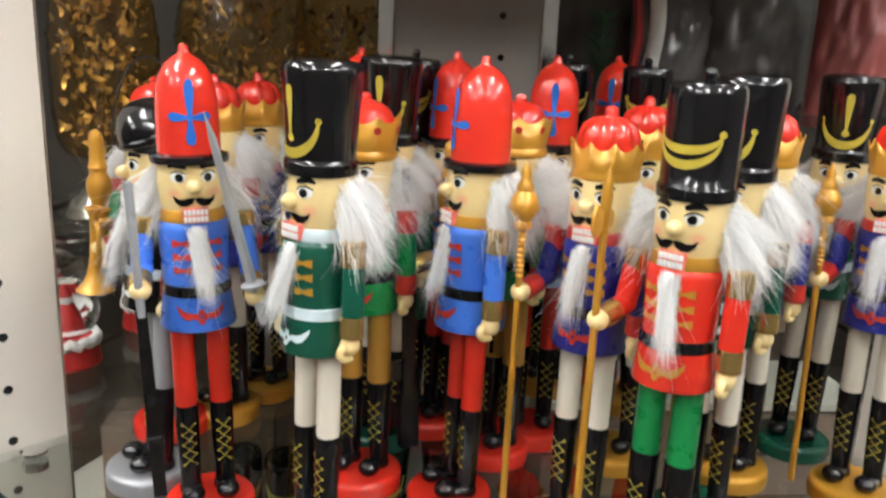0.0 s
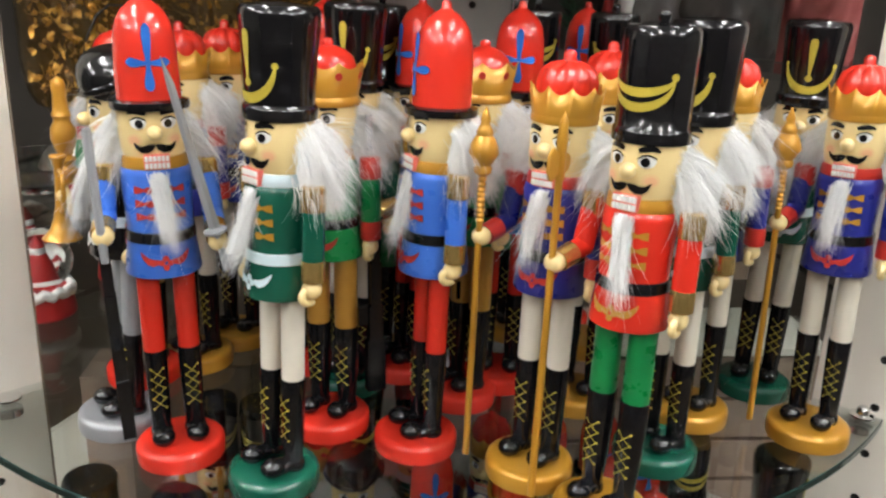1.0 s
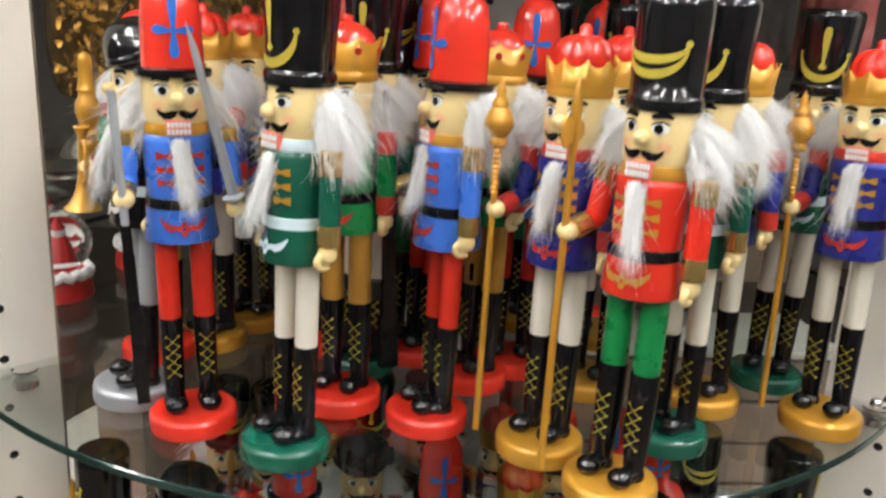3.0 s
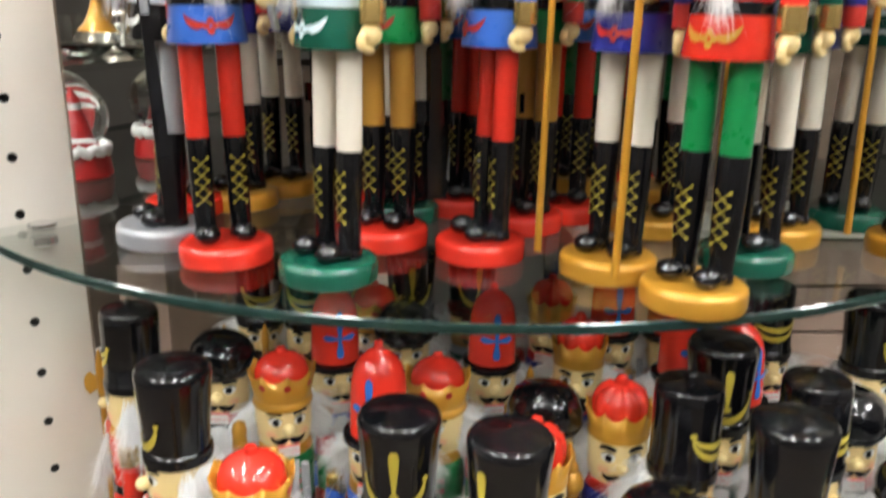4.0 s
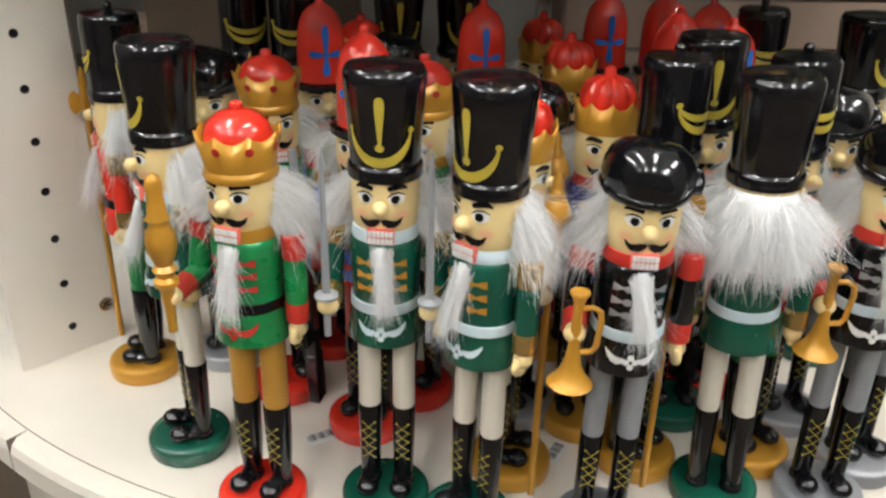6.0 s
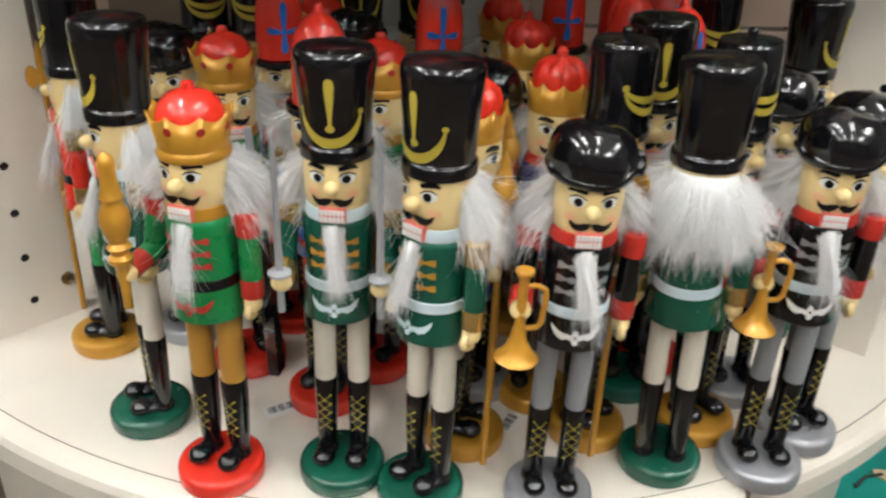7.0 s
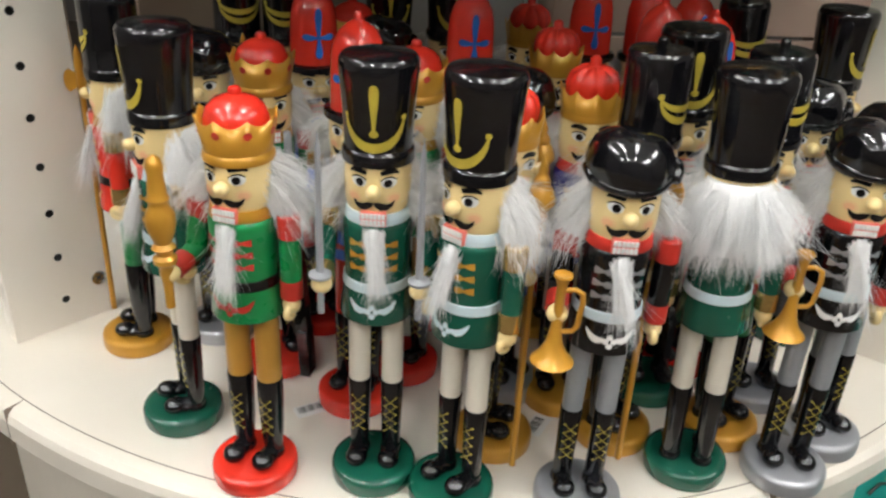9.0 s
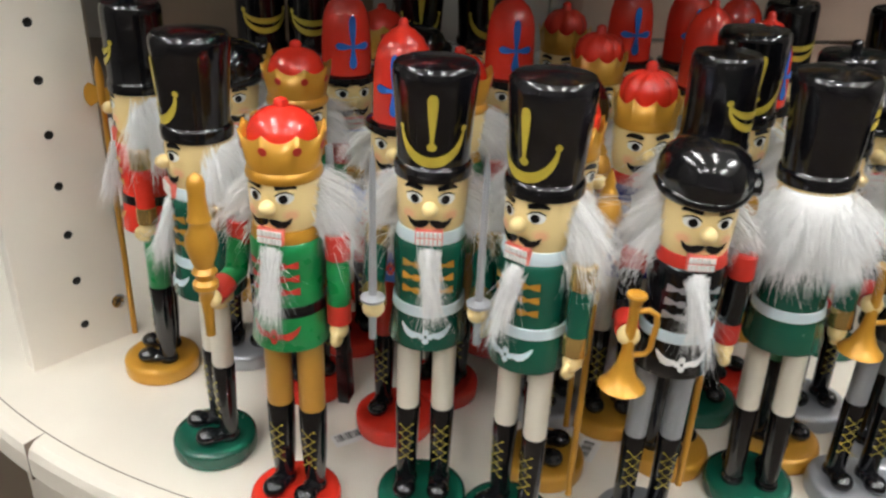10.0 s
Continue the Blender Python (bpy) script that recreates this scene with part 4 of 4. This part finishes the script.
def film_packet(x, y, z, w, h, turn, paint, seed):
    """A crinkled plastic packet, thick in the middle."""
    sh, n = Shape(), 18
    for front in (-1, 1):
        verts = []
        for j in range(n + 1):
            for i in range(n + 1):
                u, v = i / n - 0.5, j / n
                puff = 0.02 * (1 - (2 * u) ** 4) * math.sin(math.pi * min(1, v * 1.02)) ** 0.5
                crease = 0.010 * noise.noise(Vector((u * 9 + seed, v * 9, front))) + 0.004 * noise.noise(Vector((u * 30, v * 30 + seed, front)))
                edge = 0 if i in (0, n) or j in (0, n) else 1
                verts.append((u * w, front * edge * max(0.002, puff + crease), v * h))
        faces = [(j * (n + 1) + i, j * (n + 1) + i + 1, (j + 1) * (n + 1) + i + 1, (j + 1) * (n + 1) + i) for j in range(n) for i in range(n)]
        sh.add(verts, faces, paint)
    piece("plastic_packet", sh, None, pose(x, y, z, -6, 0, turn), "crinkled plastic gift packet standing on glass shelf" if paint == "film" else "red printed gift packet standing on glass shelf", "packet", "gift packets")


film_packet(0.225, 0.470, 1.576, 0.15, 0.26, -10, "film", 1)
film_packet(0.350, 0.430, 1.576, 0.13, 0.25, 8, "film", 2)
film_packet(0.470, 0.420, 1.576, 0.15, 0.27, -14, "film", 3)
film_packet(0.565, 0.330, 1.576, 0.10, 0.22, -30, "rosy", 4)
film_packet(0.420, 0.520, 1.576, 0.12, 0.20, 0, "rosy", 5)
film_packet(0.300, 0.560, 1.576, 0.16, 0.30, 0, "film", 6)
stick = Shape()
bent(stick, "icing", [(0.285 + 0.02 * math.sin(k / 12 * 3.1), 0.375, 1.580 + 0.018 * k) for k in range(13)], 0.011, 12)
piece("striped_stick", stick, None, None, "white sugar-stick decoration standing on glass shelf", "decoration")
stick = Shape()
bent(stick, "gift_red", [(0.262 + 0.02 * math.sin(k / 12 * 3.1), 0.385, 1.578 + 0.016 * k) for k in range(13)], 0.007, 12)
piece("red_ribbon", stick, None, None, "red ribbon roll leaning beside the sugar stick", "ribbon")
sprig = Shape()
rng = random.Random(9)
bent(sprig, "leaf", [(0.232, 0.395, 1.5775), (0.232, 0.395, 1.63), (0.236, 0.40, 1.68)], 0.002, 6)
for i in range(160):
    a, z = rng.uniform(0, 6.28), rng.uniform(1.60, 1.70)
    p = Vector((0.233, 0.396, z))
    rod(sprig, "leaf", p, p + Vector((0.022 * math.cos(a), 0.022 * math.sin(a), 0.012)), 0.0012, 0.0004, 5)
piece("green_sprig", sprig, None, None, "small green fir sprig standing on glass shelf", "decoration")


def carton(x0, x1, y0, y1, z0, z1, mat, label, name="cardboard_box"):
    c = thing(name, pose((x0 + x1) / 2, (y0 + y1) / 2, z0), label, "box", "boxes behind the figures")
    w, d, h = (x1 - x0) / 2, (y1 - y0) / 2, z1 - z0
    box("body", (-w, -d, 0), (w, d, h - 0.004), mat, parent=c, bevel=0.002)
    for q in (-1, 1):
        box("flap", (-w, min(q * d, q * 0.001), h - 0.0035), (w, max(q * d, q * 0.001), h), mat, parent=c)


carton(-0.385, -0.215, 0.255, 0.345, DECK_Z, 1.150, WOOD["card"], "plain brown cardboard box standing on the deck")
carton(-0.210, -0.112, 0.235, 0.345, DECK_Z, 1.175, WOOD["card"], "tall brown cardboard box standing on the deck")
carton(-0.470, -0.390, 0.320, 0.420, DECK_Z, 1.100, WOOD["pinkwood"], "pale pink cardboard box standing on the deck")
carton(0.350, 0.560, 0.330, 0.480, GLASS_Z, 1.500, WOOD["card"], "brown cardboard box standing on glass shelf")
carton(0.200, 0.330, 0.420, 0.560, GLASS_Z, 1.520, WOOD["edge"], "dark brown box standing on glass shelf")
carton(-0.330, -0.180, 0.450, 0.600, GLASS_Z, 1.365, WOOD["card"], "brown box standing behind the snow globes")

crate = thing("wooden_crate", pose(0.40, 0.33, DECK_Z), "pale pinkish wooden crate of planks standing on the deck", "crate")
for k in range(5):
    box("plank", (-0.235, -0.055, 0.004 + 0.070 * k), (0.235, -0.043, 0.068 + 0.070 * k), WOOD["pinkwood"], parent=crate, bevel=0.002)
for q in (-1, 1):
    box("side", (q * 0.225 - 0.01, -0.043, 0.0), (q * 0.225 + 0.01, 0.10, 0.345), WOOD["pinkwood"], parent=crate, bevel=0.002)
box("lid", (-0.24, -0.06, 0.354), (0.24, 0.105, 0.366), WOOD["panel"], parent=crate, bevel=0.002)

# the goods stand turned with the stand's quarters
QUARTER = pose(-0.012, 0.075, 0, 0, 0, 5.2)
for ob in list(scene.objects):
    if ob not in FIRST_GOODS and ob.parent is None:
        ob.matrix_basis = QUARTER @ ob.matrix_basis

# dark sign slab on the far part of the deck
slab = Shape()
verts = [(0, 0, 0), (0.012, 0.016, 0), (0.10, 0.075, 0.0), (0.088, 0.059, 0.0), (0.02, 0.012, 0.03), (0.032, 0.028, 0.03), (0.115, 0.085, 0.13), (0.103, 0.069, 0.13)]
slab.add(verts, [(0, 3, 2, 1), (4, 5, 6, 7), (0, 1, 5, 4), (2, 3, 7, 6), (1, 2, 6, 5), (0, 4, 7, 3)], "slate", False)
piece("slate_sign", slab, None, pose(0.576, 0.083, DECK_Z + 0.0005), "dark slate sign slab leaning on the white deck", "sign")

# seam in the deck's edge band, and its two joints
groove = disc("deck_seam", *DECK_C, DECK_R - 0.021, [(0.0, DECK_Z - 0.001), (0.0, DECK_Z + 0.0003), (0.0011, DECK_Z + 0.0003), (0.0011, DECK_Z - 0.001)], WOOD["edge"], n=200)
bm = bmesh.new()
bm.from_mesh(groove.data)
bmesh.ops.delete(bm, geom=[f for f in bm.faces if len(f.verts) > 4], context="FACES")
bm.to_mesh(groove.data)
bm.free()
for deg in (236.0, 292.6):
    a = radians(deg)
    box("deck_joint", (DECK_R - 0.0205, -0.0005, 0.757), (DECK_R + 0.0004, 0.0005, DECK_Z + 0.0002), WOOD["edge"], pose(DECK_C[0], DECK_C[1], 0, 0, 0, deg))

# cam fitting in the upright, price stickers on the deck
fitting = thing("cam_fitting", left.matrix_basis @ pose(0.100, -0.0006, 0.848, 90, 0, 0), "round metal cam fitting set in the upright panel", "fitting")
sh = Shape()
turned(sh, [(0.0082, 0.0), (0.0082, 0.0012), (0.0060, 0.0014), (0.0052, 0.0004), (0.001, 0.0004)], "chrome", n=24)
ob = new("ring", sh.mesh("ring", WOOD))
ob.parent = fitting
sh = Shape()
for k in range(2):
    block(sh, "dark", (0, 0, 0.0008), (0.009, 0.0018, 0.0008), pose(0, 0, 0, 0, 0, 45 + 90 * k))
ob = new("slot", sh.mesh("slot", WOOD))
ob.parent = fitting


def sticker(x, y, turn):
    t = thing("price_sticker", pose(x, y, DECK_Z + 0.0004, 0, 0, turn), "small white price sticker with grey bars on the deck", "sticker", "price stickers")
    sh = Shape()
    block(sh, "paper", (0, 0, 0.0002), (0.032, 0.018, 0.0004))
    piece("paper", sh, t)
    sh = Shape()
    for k in range(9):
        block(sh, "ink", (-0.012 + 0.0028 * k, 0.002, 0.0005), (0.0008 + 0.0006 * (k % 3), 0.010, 0.0002))
    piece("bars", sh, t)


sticker(-0.139, -0.128, 30)
sticker(0.090, -0.138, 60)

# teal display case on the floor beside the stand
case = thing("teal_case", pose(DECK_C[0], DECK_C[1], 0, 0, 0, -10), "teal felt-covered display case standing on the floor", "display case")
box("body", (0.728, -0.5, 0.0), (1.6, 0.6, 0.35), WOOD["teal"], parent=case, bevel=0.004)
label = thing("round_label", pose(0.908, 0.388, 0.3505, 0, 0, -20), "white oval label with black bars on teal felt", "label")
sh = Shape()
turned(sh, [(0.034, 0.0), (0.034, 0.0008)], "paper", n=36)
piece("paper", sh, label)
sh = Shape()
for k in range(10):
    block(sh, "ink", (-0.018 + 0.0026 * k, 0.004, 0.0010), (0.0009 + 0.0006 * (k % 3), 0.022, 0.0003))
for k in range(3):
    block(sh, "ink", (0.018, 0.010 - 0.008 * k, 0.0010), (0.010, 0.0022, 0.0003))
piece("bars", sh, label)


def tag(x, y, turn, s):
    t = thing("leaf_tag", pose(x, y, 0.3506, 0, 0, turn) @ Matrix.Scale(s, 4), "beige leaf-shaped tag with dark stem on teal felt", "tag", "leaf tags")
    sh = Shape()
    verts = [(0.030 * math.cos(0.35 * k) * (1 + 0.25 * math.cos(0.7 * k)), 0.018 * math.sin(0.35 * k), h) for h in (0.0, 0.004) for k in range(18)]
    sh.add(verts, [tuple(range(17, -1, -1)), tuple(range(18, 36))] + [(k, (k + 1) % 18, 18 + (k + 1) % 18, 18 + k) for k in range(18)], "kraft", False)
    piece("leaf", sh, t)
    sh = Shape()
    bent(sh, "wire", [(-0.02, -0.004, 0.006), (-0.045, -0.03, 0.005), (-0.055, -0.07, 0.004)], 0.003, 6)
    piece("stem", sh, t)


tag(0.812, 0.285, -35, 0.9)
tag(0.93, 0.50, 20, 0.7)
